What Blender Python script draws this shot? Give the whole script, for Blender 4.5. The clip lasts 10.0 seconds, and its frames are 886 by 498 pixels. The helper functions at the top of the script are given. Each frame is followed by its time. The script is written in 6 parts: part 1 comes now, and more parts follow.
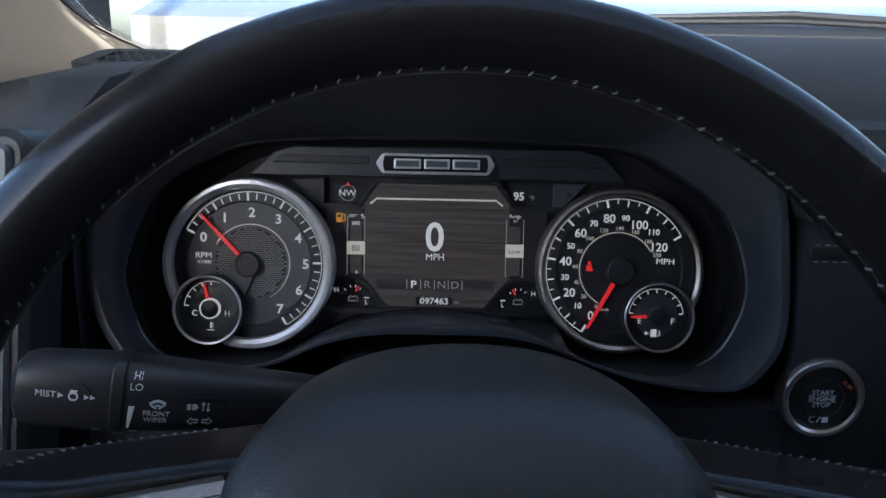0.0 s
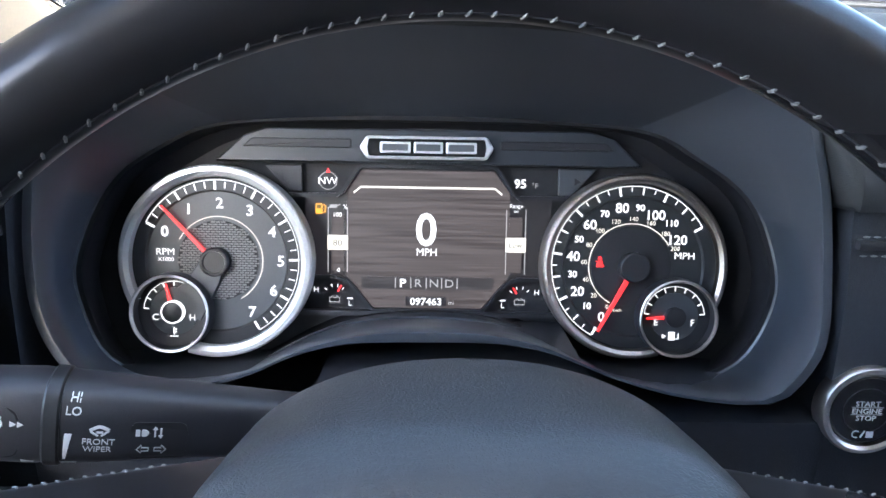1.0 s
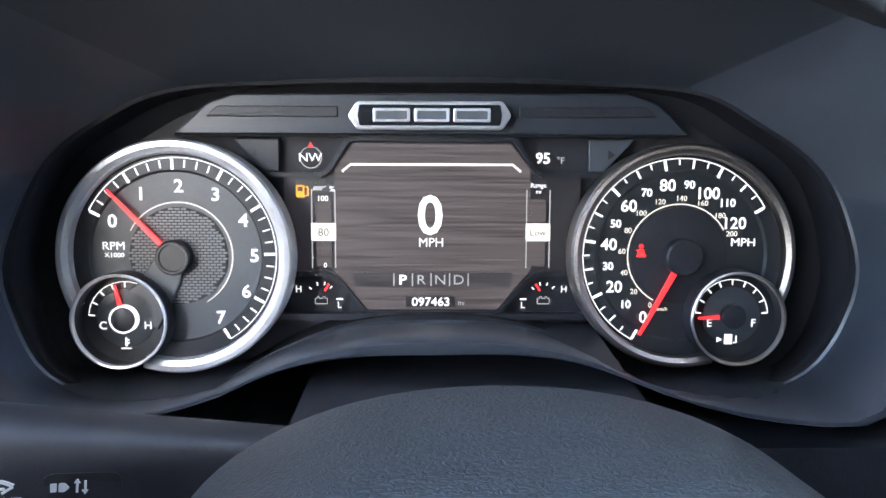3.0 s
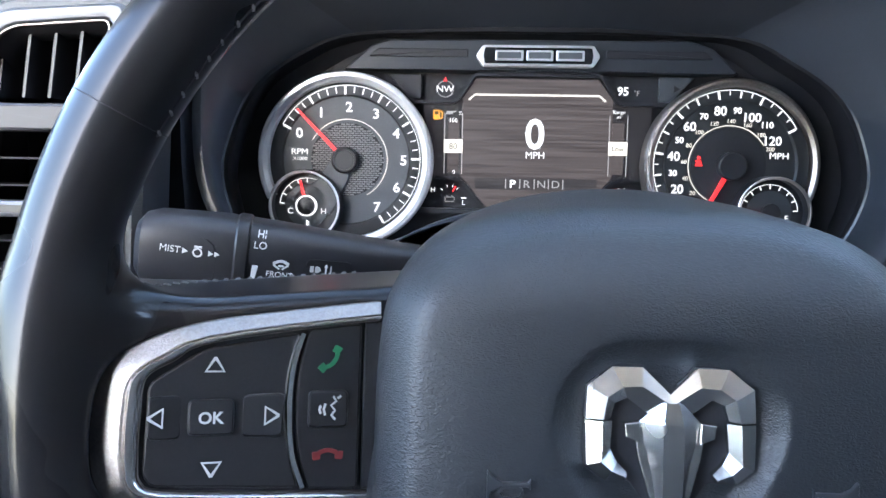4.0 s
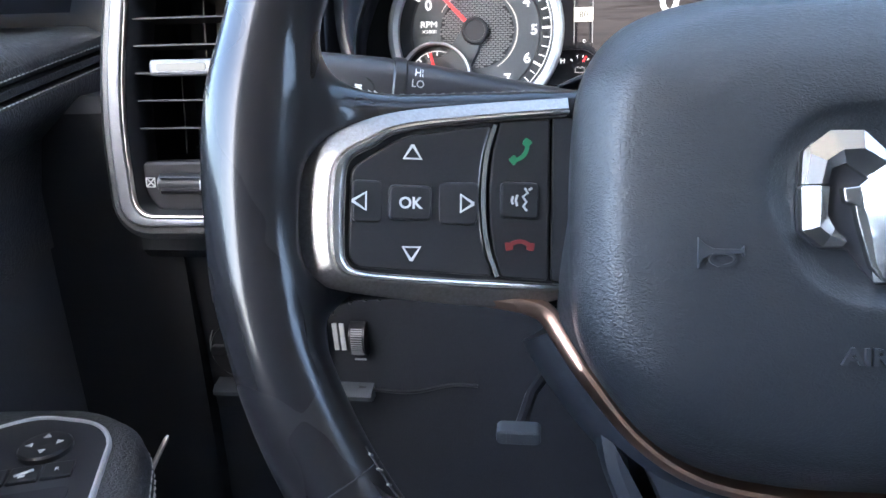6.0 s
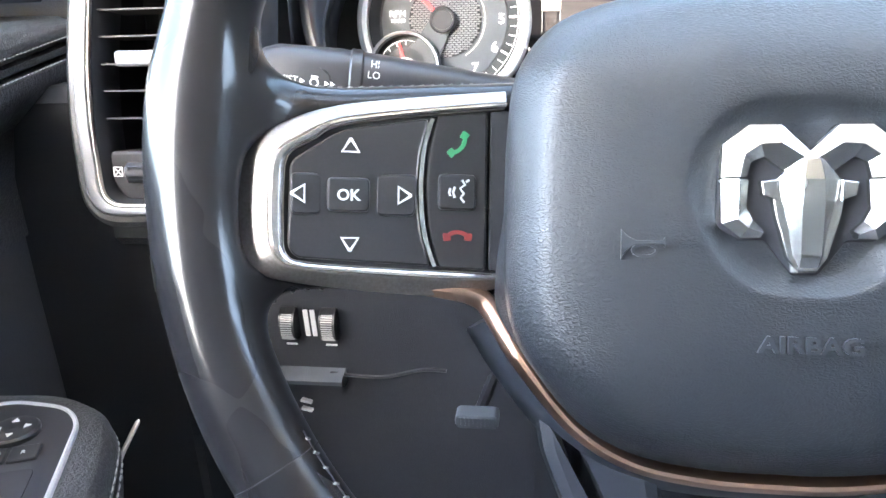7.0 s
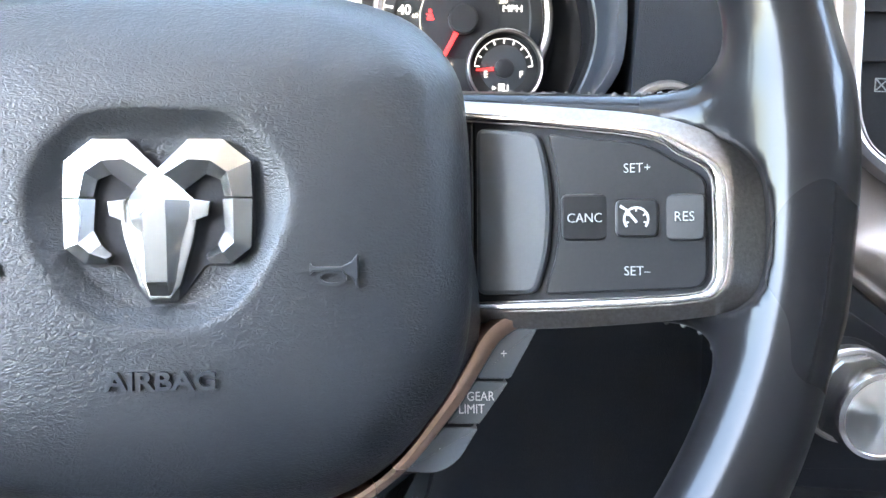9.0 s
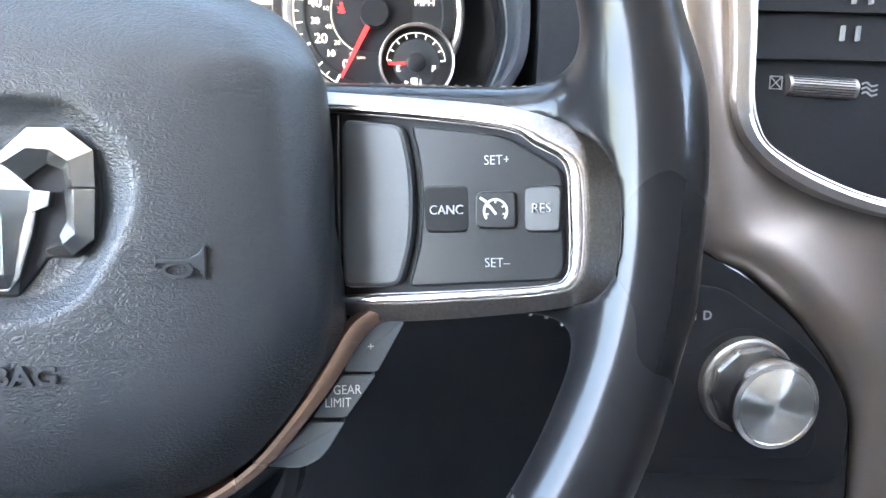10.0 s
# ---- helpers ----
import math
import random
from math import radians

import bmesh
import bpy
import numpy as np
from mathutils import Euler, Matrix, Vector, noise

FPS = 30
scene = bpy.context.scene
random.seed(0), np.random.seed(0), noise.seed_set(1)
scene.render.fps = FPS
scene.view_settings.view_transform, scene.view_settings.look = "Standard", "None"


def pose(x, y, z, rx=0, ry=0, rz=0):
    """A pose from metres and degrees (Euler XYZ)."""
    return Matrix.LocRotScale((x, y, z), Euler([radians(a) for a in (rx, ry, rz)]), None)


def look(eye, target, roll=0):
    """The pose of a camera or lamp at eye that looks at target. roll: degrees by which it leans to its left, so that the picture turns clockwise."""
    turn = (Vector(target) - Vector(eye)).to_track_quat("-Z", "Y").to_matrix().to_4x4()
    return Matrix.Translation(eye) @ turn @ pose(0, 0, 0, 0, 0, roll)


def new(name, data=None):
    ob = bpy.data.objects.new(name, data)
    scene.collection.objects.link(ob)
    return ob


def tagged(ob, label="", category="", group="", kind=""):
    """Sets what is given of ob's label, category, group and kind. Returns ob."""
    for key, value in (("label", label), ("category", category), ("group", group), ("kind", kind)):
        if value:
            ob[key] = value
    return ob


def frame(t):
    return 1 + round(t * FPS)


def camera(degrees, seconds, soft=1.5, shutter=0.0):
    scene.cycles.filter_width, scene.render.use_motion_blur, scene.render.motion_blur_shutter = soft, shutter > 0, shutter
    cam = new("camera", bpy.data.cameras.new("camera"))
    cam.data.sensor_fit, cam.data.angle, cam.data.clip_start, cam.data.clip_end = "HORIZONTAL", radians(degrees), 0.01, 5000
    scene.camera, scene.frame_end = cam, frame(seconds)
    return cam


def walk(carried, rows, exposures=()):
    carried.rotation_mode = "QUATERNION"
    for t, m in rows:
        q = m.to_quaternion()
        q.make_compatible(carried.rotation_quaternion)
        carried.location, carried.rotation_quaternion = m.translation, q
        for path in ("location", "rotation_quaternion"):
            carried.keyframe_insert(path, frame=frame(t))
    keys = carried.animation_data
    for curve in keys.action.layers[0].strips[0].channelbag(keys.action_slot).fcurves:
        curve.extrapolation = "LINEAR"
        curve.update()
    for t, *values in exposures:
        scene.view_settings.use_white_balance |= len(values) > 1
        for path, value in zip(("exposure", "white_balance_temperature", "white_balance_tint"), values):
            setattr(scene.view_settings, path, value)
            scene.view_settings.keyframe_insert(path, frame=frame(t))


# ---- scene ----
cam = camera(61.7, 10.0)
PATH = [
    (0, (0.0138, 0.0084, 0.8337), (0.0060, 0.9749, 0.5773), 1.11),
    (0.5, (0.0146, 0.0286, 0.8291), (0.0142, 0.9943, 0.5692), 1.17),
    (1, (0.0107, 0.0617, 0.8209), (0.0189, 1.0255, 0.5544), 1.05),
    (1.5, (0.0075, 0.0909, 0.8132), (0.0191, 1.0549, 0.5474), 0.48),
    (2, (0.0068, 0.1246, 0.8067), (0.0216, 1.0847, 0.5275), 0.18),
    (2.2, (0.0051, 0.1369, 0.8011), (0.0215, 1.0974, 0.5235), 0.15),
    (3.3, (0.0050, 0.1330, 0.7955), (0.0192, 1.0955, 0.5245), 0.40),
    (3.5, (-0.0031, 0.0983, 0.7876), (0.0139, 1.0638, 0.5279), 0.78),
    (4, (-0.0345, 0.0047, 0.7668), (-0.0765, 0.9685, 0.5034), 0.65),
    (4.5, (-0.0525, -0.0450, 0.7384), (-0.1334, 0.9122, 0.4605), 0.05),
    (5, (-0.0678, -0.0397, 0.7226), (-0.1794, 0.9082, 0.4241), -0.89),
    (5.5, (-0.0743, -0.0278, 0.7193), (-0.2007, 0.9135, 0.4065), -1.37),
    (5.7, (-0.0742, -0.0169, 0.7146), (-0.2054, 0.9231, 0.3997), -1.77),
    (6.8, (-0.0649, -0.0133, 0.7129), (-0.2051, 0.9211, 0.3854), -1.81),
    (7, (-0.0519, -0.0176, 0.7171), (-0.1879, 0.9143, 0.3807), -1.95),
    (7.5, (-0.0216, -0.0108, 0.7146), (-0.1055, 0.9301, 0.3865), -1.64),
    (8, (0.0213, -0.0021, 0.7129), (-0.0234, 0.9428, 0.3886), -1.34),
    (8.5, (0.0546, 0.0040, 0.7140), (0.0592, 0.9480, 0.3843), -0.40),
    (9, (0.0915, 0.0104, 0.7145), (0.1418, 0.9514, 0.3799), 0.56),
    (9.5, (0.1182, 0.0092, 0.7124), (0.2004, 0.9471, 0.3754), 1.13),
    (10, (0.1212, 0.0089, 0.7130), (0.2240, 0.9448, 0.3762), 1.54),
]
walk(cam, [(t, look(eye, target, roll)) for t, eye, target, roll in PATH], [(0.0, 2.45, 5800, 10), (0.3, 3.95, 5850, 10), (0.6, 4.6, 5900, 10), (3.5, 4.5, 6000, 10), (5.5, 4.52, 5850, 10), (7.0, 6.05, 6850, 9), (10.0, 5.86, 6850, 9)])

# ---------------------------------------------------------------- light
world = bpy.data.worlds.new("sky")
scene.world = world
world.use_nodes = True
wn = world.node_tree.nodes
sky = wn.new("ShaderNodeTexSky")
sky.sky_type, sky.sun_disc, sky.dust_density = "NISHITA", False, 2.5
sky.sun_elevation, sky.sun_rotation = radians(32), radians(180)
world.node_tree.links.new(sky.outputs[0], wn["Background"].inputs[0])
wn["Background"].inputs[1].default_value = 0.15
sun = new("sun", bpy.data.lights.new("sun", "SUN"))
sun.data.energy, sun.data.angle, sun.data.color = 5.0, radians(0.5), (1.0, 0.95, 0.88)
sun.matrix_world = look((0.0, -6.0, 3.75), (0.0, 0.0, 0.0))

# ---------------------------------------------------------------- materials
def node(nt, kind, **values):
    n = nt.nodes.new(kind)
    for k, v in values.items():
        n.inputs[k.replace("_", " ")].default_value = v
    return n


def material(name, base, rough=0.5, metal=0.0, grain=0.0, scale=900.0, kind="noise", vary=0.12, wear=0.0, coat=0.0, stretch=None, depth=0.0004):
    """Surface with grain relief, two scales of tone variation and uneven gloss."""
    m = bpy.data.materials.new(name)
    m.use_nodes = True
    nt = m.node_tree
    b = nt.nodes["Principled BSDF"]
    b.inputs["Metallic"].default_value = metal
    b.inputs["Coat Weight"].default_value = coat
    b.inputs["Coat Roughness"].default_value = 0.12
    co = nt.nodes.new("ShaderNodeTexCoord")
    mp = nt.nodes.new("ShaderNodeMapping")
    nt.links.new(co.outputs["Object"], mp.inputs[0])
    if stretch:
        mp.inputs["Scale"].default_value = stretch
    big = node(nt, "ShaderNodeTexNoise", Scale=16.0, Detail=1.5)
    nt.links.new(co.outputs["Object"], big.inputs["Vector"])
    fine = node(nt, "ShaderNodeTexNoise", Scale=scale * 0.5, Detail=3.0)
    nt.links.new(mp.outputs[0], fine.inputs["Vector"])
    mix = nt.nodes.new("ShaderNodeMath")
    mix.operation = "MULTIPLY_ADD"
    mix.inputs[1].default_value = 0.5
    nt.links.new(big.outputs[0], mix.inputs[0])
    half = nt.nodes.new("ShaderNodeMath")
    half.operation = "MULTIPLY"
    half.inputs[1].default_value = 0.5
    nt.links.new(fine.outputs[0], half.inputs[0])
    nt.links.new(half.outputs[0], mix.inputs[2])
    ramp = nt.nodes.new("ShaderNodeValToRGB")
    lo = [c * (1 - vary) for c in base]
    hi = [min(1, c * (1 + vary)) for c in base]
    ramp.color_ramp.elements[0].position, ramp.color_ramp.elements[1].position = 0.3, 0.7
    ramp.color_ramp.elements[0].color, ramp.color_ramp.elements[1].color = (*lo, 1), (*hi, 1)
    nt.links.new(mix.outputs[0], ramp.inputs[0])
    nt.links.new(ramp.outputs[0], b.inputs["Base Color"])
    rr = nt.nodes.new("ShaderNodeMapRange")
    rr.inputs["From Min"].default_value, rr.inputs["From Max"].default_value = 0.3, 0.7
    rr.inputs["To Min"].default_value, rr.inputs["To Max"].default_value = max(0.02, rough - 0.03 - wear), min(1, rough + 0.03)
    nt.links.new(big.outputs[0], rr.inputs[0])
    nt.links.new(rr.outputs[0], b.inputs["Roughness"])
    if grain:
        bump = node(nt, "ShaderNodeBump", Strength=grain, Distance=depth)
        if kind == "cells":
            warp = node(nt, "ShaderNodeTexNoise", Scale=scale * 0.7, Detail=1.0)
            nt.links.new(mp.outputs[0], warp.inputs["Vector"])
            push = nt.nodes.new("ShaderNodeVectorMath")
            push.operation = "MULTIPLY_ADD"
            push.inputs[1].default_value = (2.2 / scale,) * 3
            nt.links.new(warp.outputs["Color"], push.inputs[0])
            nt.links.new(mp.outputs[0], push.inputs[2])
            v = node(nt, "ShaderNodeTexVoronoi", Scale=scale)
            v.feature = "DISTANCE_TO_EDGE"
            nt.links.new(push.outputs[0], v.inputs["Vector"])
            groove = nt.nodes.new("ShaderNodeMapRange")
            groove.inputs["From Max"].default_value = 0.3
            groove.interpolation_type = "SMOOTHSTEP"
            nt.links.new(v.outputs["Distance"], groove.inputs[0])
            crease = node(nt, "ShaderNodeTexNoise", Scale=scale * 0.9, Detail=1.5)
            nt.links.new(mp.outputs[0], crease.inputs["Vector"])
            inv = nt.nodes.new("ShaderNodeMath")
            inv.operation = "MULTIPLY_ADD"
            inv.inputs[1].default_value = 0.5
            nt.links.new(groove.outputs[0], inv.inputs[0])
            third = nt.nodes.new("ShaderNodeMath")
            third.operation = "MULTIPLY"
            third.inputs[1].default_value = 0.45
            nt.links.new(crease.outputs[0], third.inputs[0])
            nt.links.new(third.outputs[0], inv.inputs[2])
            nt.links.new(inv.outputs[0], bump.inputs["Height"])
        else:
            f2 = node(nt, "ShaderNodeTexNoise", Scale=scale, Detail=2.0)
            nt.links.new(mp.outputs[0], f2.inputs["Vector"])
            nt.links.new(f2.outputs[0], bump.inputs["Height"])
        nt.links.new(bump.outputs[0], b.inputs["Normal"])
    return m


LIT = 0.076  # lamps behind the graphics


def glow(name, colour, strength, base=(0.02, 0.02, 0.02)):
    m = bpy.data.materials.new(name)
    m.use_nodes = True
    b = m.node_tree.nodes["Principled BSDF"]
    b.inputs["Base Color"].default_value = (*base, 1)
    b.inputs["Roughness"].default_value = 0.4
    b.inputs["Emission Color"].default_value = (*colour, 1)
    b.inputs["Emission Strength"].default_value = strength * LIT
    return m


def brushed_screen(name, low, high, strength):
    """A lit display that shows a brushed-metal picture with fine level streaks."""
    m = glow(name, low, strength, (0.01, 0.01, 0.01))
    nt = m.node_tree
    b = nt.nodes["Principled BSDF"]
    b.inputs["Roughness"].default_value = 0.4
    b.inputs["Specular IOR Level"].default_value = 0.25
    co = nt.nodes.new("ShaderNodeTexCoord")
    mp = nt.nodes.new("ShaderNodeMapping")
    mp.inputs["Scale"].default_value = (18, 900, 900)
    nt.links.new(co.outputs["Object"], mp.inputs[0])
    n = node(nt, "ShaderNodeTexNoise", Scale=1.0, Detail=5.0)
    nt.links.new(mp.outputs[0], n.inputs["Vector"])
    r = nt.nodes.new("ShaderNodeValToRGB")
    r.color_ramp.elements[0].position, r.color_ramp.elements[1].position = 0.35, 0.68
    r.color_ramp.elements[0].color, r.color_ramp.elements[1].color = (*low, 1), (*high, 1)
    nt.links.new(n.outputs[0], r.inputs[0])
    nt.links.new(r.outputs[0], b.inputs["Emission Color"])
    return m


def clear_glass(name, tint=(1, 1, 1)):
    m = bpy.data.materials.new(name)
    m.use_nodes = True
    b = m.node_tree.nodes["Principled BSDF"]
    b.inputs["Base Color"].default_value = (*tint, 1)
    b.inputs["Roughness"].default_value = 0.0
    b.inputs["IOR"].default_value = 1.45
    b.inputs["Transmission Weight"].default_value = 1.0
    return m


LEATHER = material("smooth_black_leather", (0.011, 0.0105, 0.0115), 0.30, grain=0.10, scale=1300, vary=0.04, wear=0.02, coat=0.36, depth=0.0002)
LEATHER.node_tree.nodes["Principled BSDF"].inputs["Coat Roughness"].default_value = 0.13
LEATHER.node_tree.nodes["Principled BSDF"].inputs["Specular IOR Level"].default_value = 0.16
VINYL = material("grained_black_vinyl", (0.016, 0.018, 0.021), 0.40, grain=0.30, scale=760, kind="cells", vary=0.12, stretch=(0.7, 1.0, 1.3), depth=0.0007)
MOULDED = material("smooth_moulded_vinyl", (0.028, 0.030, 0.034), 0.3, vary=0.1)
SOFT = material("soft_dash_skin", (0.017, 0.019, 0.024), 0.6, grain=0.5, scale=800, kind="cells", vary=0.15)
DASH = material("charcoal_dash_top", (0.015, 0.016, 0.0175), 0.65, grain=0.4, scale=900, kind="cells", vary=0.12)
PLASTIC = material("satin_black_plastic", (0.017, 0.017, 0.020), 0.42, grain=0.12, scale=1600, vary=0.12)
DARK = material("matt_black_plastic", (0.019, 0.019, 0.022), 0.6, grain=0.15, scale=1400, vary=0.15)
BUTTON = material("button_black_plastic", (0.017, 0.017, 0.0185), 0.33, grain=0.06, scale=2200, vary=0.15)
BUTTON.node_tree.nodes["Principled BSDF"].inputs["Specular IOR Level"].default_value = 0.32
# paler than BUTTON: the blank switch's sky sheen is put into this colour
SATINBLACK = material("satin_charcoal_plastic", (0.056, 0.062, 0.070), 0.46, grain=0.04, scale=2200, vary=0.08)
GLOSS = material("gloss_black_plastic", (0.013, 0.013, 0.0145), 0.12, vary=0.1, coat=0.5)
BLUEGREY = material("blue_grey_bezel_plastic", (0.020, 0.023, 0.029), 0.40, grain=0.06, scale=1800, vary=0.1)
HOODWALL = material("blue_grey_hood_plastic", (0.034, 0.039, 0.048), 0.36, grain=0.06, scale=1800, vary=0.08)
DOORTRIM = material("grained_charcoal_door_trim", (0.040, 0.040, 0.043), 0.5, grain=0.3, scale=640, kind="cells", vary=0.12, depth=0.0006)
DOORLEATHER = material("coarse_grained_door_leather", (0.026, 0.0255, 0.027), 0.44, grain=0.7, scale=430, kind="cells", vary=0.12, depth=0.0009)
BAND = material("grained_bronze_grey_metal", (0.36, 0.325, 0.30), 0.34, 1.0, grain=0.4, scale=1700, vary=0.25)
GEARB = material("satin_grey_button_plastic", (0.115, 0.127, 0.14), 0.36, grain=0.05, scale=2200, vary=0.08)
# satin metal; the copper hue is reflected interior colour put into the base
WARMREFLECT = material("satin_metal_warm_reflection", (0.56, 0.36, 0.27), 0.3, 1.0, vary=0.06)
RAIL = material("polished_nickel_rail", (0.74, 0.70, 0.68), 0.2, 1.0, vary=0.04)
VENTFRAME = material("dull_satin_vent_frame", (0.085, 0.09, 0.10), 0.42, 0.3, grain=0.05, scale=2400, vary=0.06)
SATIN = material("satin_nickel_trim", (0.56, 0.51, 0.48), 0.34, 1.0, grain=0.06, scale=2600, vary=0.05)
CHROME = material("bright_chrome", (0.80, 0.80, 0.81), 0.10, 1.0, vary=0.03)
BADGE = material("satin_chrome_badge", (0.53, 0.52, 0.51), 0.25, 1.0, vary=0.03)
# silver whose brown cast, put into the base, stands for reflected surroundings
SILVER = material("silver_painted_trim", (0.23, 0.19, 0.165), 0.36, 0.8, grain=0.04, scale=2600, vary=0.06)
BRUSHED = material("turned_aluminium", (0.72, 0.69, 0.66), 0.4, 1.0, vary=0.05)
_b = BRUSHED.node_tree.nodes["Principled BSDF"]
_b.inputs["Anisotropic"].default_value = 0.95
_b.inputs["Anisotropic Rotation"].default_value = 0.25
_t = BRUSHED.node_tree.nodes.new("ShaderNodeTangent")
_t.direction_type, _t.axis = "RADIAL", "Z"
BRUSHED.node_tree.links.new(_t.outputs[0], _b.inputs["Tangent"])
# paler and less metallic than chrome: reflected light is put into the colour
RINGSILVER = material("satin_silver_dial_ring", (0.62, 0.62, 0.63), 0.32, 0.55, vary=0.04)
THREAD = material("grey_stitching", (0.13, 0.13, 0.128), 0.8, grain=0.3, scale=2500, vary=0.2)
LIGHTTHREAD = material("pale_grey_stitching", (0.42, 0.41, 0.39), 0.8, grain=0.3, scale=2500, vary=0.2)
BLACK = material("deep_black_plastic", (0.012, 0.012, 0.014), 0.5, grain=0.1, scale=1400, vary=0.2)
for _m, _s in ((BLACK, 0.15), (DARK, 0.25), (GLOSS, 0.3), (PLASTIC, 0.35), (SOFT, 0.35), (DASH, 0.3)):
    _m.node_tree.nodes["Principled BSDF"].inputs["Specular IOR Level"].default_value = _s
HEADLINER = material("pale_headliner_cloth", (0.55, 0.51, 0.45), 0.9, grain=0.3, scale=700, vary=0.06)
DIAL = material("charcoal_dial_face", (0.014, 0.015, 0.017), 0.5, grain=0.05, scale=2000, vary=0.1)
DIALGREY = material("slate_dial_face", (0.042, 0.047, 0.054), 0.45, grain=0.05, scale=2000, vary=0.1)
MESHGREY = material("woven_dial_insert", (0.12, 0.12, 0.124), 0.5, 0.3, vary=0.2)
PAINT = material("white_legend_paint", (0.46, 0.46, 0.46), 0.5, vary=0.06)
BRIGHTPAINT = material("bright_white_legend_paint", (0.78, 0.78, 0.78), 0.5, vary=0.05)
GREEN = material("green_legend_paint", (0.02, 0.15, 0.065), 0.5, vary=0.06)
RED = material("red_legend_paint", (0.15, 0.02, 0.02), 0.5, vary=0.06)
ORANGE = material("orange_legend_paint", (0.45, 0.10, 0.03), 0.5, vary=0.06)
GREYPAINT = material("dim_grey_legend_paint", (0.22, 0.22, 0.22), 0.5, vary=0.06)
BEIGE = material("beige_headliner_cloth", (0.52, 0.44, 0.34), 0.9, grain=0.3, scale=700, vary=0.06)
TAN = material("grey_trim_cloth", (0.08, 0.077, 0.074), 0.9, grain=0.3, scale=700, vary=0.08)
CARPET = material("grey_carpet", (0.16, 0.16, 0.165), 0.95, grain=0.6, scale=500, vary=0.25)
CONCRETE = material("pale_concrete_ground", (0.50, 0.48, 0.45), 0.9, grain=0.3, scale=40, vary=0.15)
SCREEN = brushed_screen("brushed_display", (0.046, 0.036, 0.034), (0.115, 0.094, 0.089), 1.0)
SCREENBAND = brushed_screen("dark_brushed_band", (0.018, 0.015, 0.016), (0.06, 0.052, 0.052), 1.0)
SCREENDARK = glow("unlit_display", (0.010, 0.008, 0.009), 1.0, (0.008, 0.008, 0.008))
WHITE = glow("lit_white_graphics", (1.0, 0.97, 0.92), 0.9, (0.3, 0.3, 0.3))
DIM = glow("lit_grey_graphics", (1.0, 0.95, 0.9), 0.32, (0.1, 0.1, 0.1))
CREAM = glow("lit_cream_graphics", (1.0, 0.9, 0.72), 0.75, (0.2, 0.2, 0.2))
AMBER = glow("lit_amber_symbol", (1.0, 0.42, 0.02), 1.0)
NEEDLE = glow("lit_red_needle", (1.0, 0.03, 0.03), 0.9, (0.5, 0.02, 0.02))
# half tint, put in only to dim the bright view outside
GLASS = clear_glass("window_glass", (0.5, 0.51, 0.48))

# ---------------------------------------------------------------- shaping
K = 0.00095  # one drawing unit, in metres


def frame_at(x, y, z, tilt=0.0, yaw=0.0, roll=0.0):
    """Axes u right, v up and w towards the driver, at a place in drawing units; the plane leans back by tilt."""
    a, b = radians(tilt), radians(yaw)
    u = Vector((math.cos(b), math.sin(b), 0))
    v = Vector((-math.sin(b) * math.sin(a), math.cos(b) * math.sin(a), math.cos(a)))
    m = Matrix((u, v, u.cross(v))).transposed().to_4x4()
    return Matrix.Translation(Vector((x, y, z)) * K) @ m @ Matrix.Rotation(radians(roll), 4, "Z") @ Matrix.Scale(K, 4)


def inside(m, u, v, w, yaw=0.0, pitch=0.0, roll=0.0):
    """A frame within a frame; a positive yaw lifts its right side towards the driver."""
    return m @ Matrix.Translation((u, v, w)) @ Matrix.Rotation(radians(-yaw), 4, "Y") @ Matrix.Rotation(radians(pitch), 4, "X") @ Matrix.Rotation(radians(roll), 4, "Z")


HOME = frame_at(0, 0, 0)
CL = frame_at(6.5, 525, 755, 10)
WH = frame_at(24.5, 229, 672, 19)


def thing(name, label, category, place=(0, 0, 0), group="", kind=""):
    ob = new(name)
    ob.empty_display_size = 0.02
    ob.location = Vector(place) * K
    bpy.context.view_layer.update()
    return tagged(ob, label, category, group, kind)


def mesh_object(name, bm, mat, m=None, sharp=32):
    if m is not None:
        bm.transform(m)
    bmesh.ops.recalc_face_normals(bm, faces=bm.faces[:])
    lim = radians(sharp)
    for f in bm.faces:
        f.smooth = True
    for e in bm.edges:
        if len(e.link_faces) == 2 and e.calc_face_angle(0) > lim:
            e.smooth = False
    me = bpy.data.meshes.new(name)
    bm.to_mesh(me)
    bm.free()
    me.materials.append(mat)
    return new(name, me)


def part(name, bm, mat, parent, label="", m=None, sharp=32, local=False):
    ob = mesh_object(name, bm, mat, None if local else m, sharp)
    if local:
        ob.matrix_world = m
    ob.parent = parent
    ob.matrix_parent_inverse = parent.matrix_world.inverted()
    if label:
        ob["label"] = label
    return ob


def smooth_line(pts, n=5, closed=False):
    """A Catmull-Rom line through the points."""
    pts = [Vector(p) for p in pts]
    out, k = [], len(pts)
    for i in range(k if closed else k - 1):
        a, b, c, d = (pts[(i + j) % k] if closed else pts[min(max(i + j, 0), k - 1)] for j in (-1, 0, 1, 2))
        for s in range(n):
            t = s / n
            out.append(0.5 * (2 * b + (c - a) * t + (2 * a - 5 * b + 4 * c - d) * t * t + (3 * b - a - 3 * c + d) * t ** 3))
    if not closed:
        out.append(pts[-1])
    return out


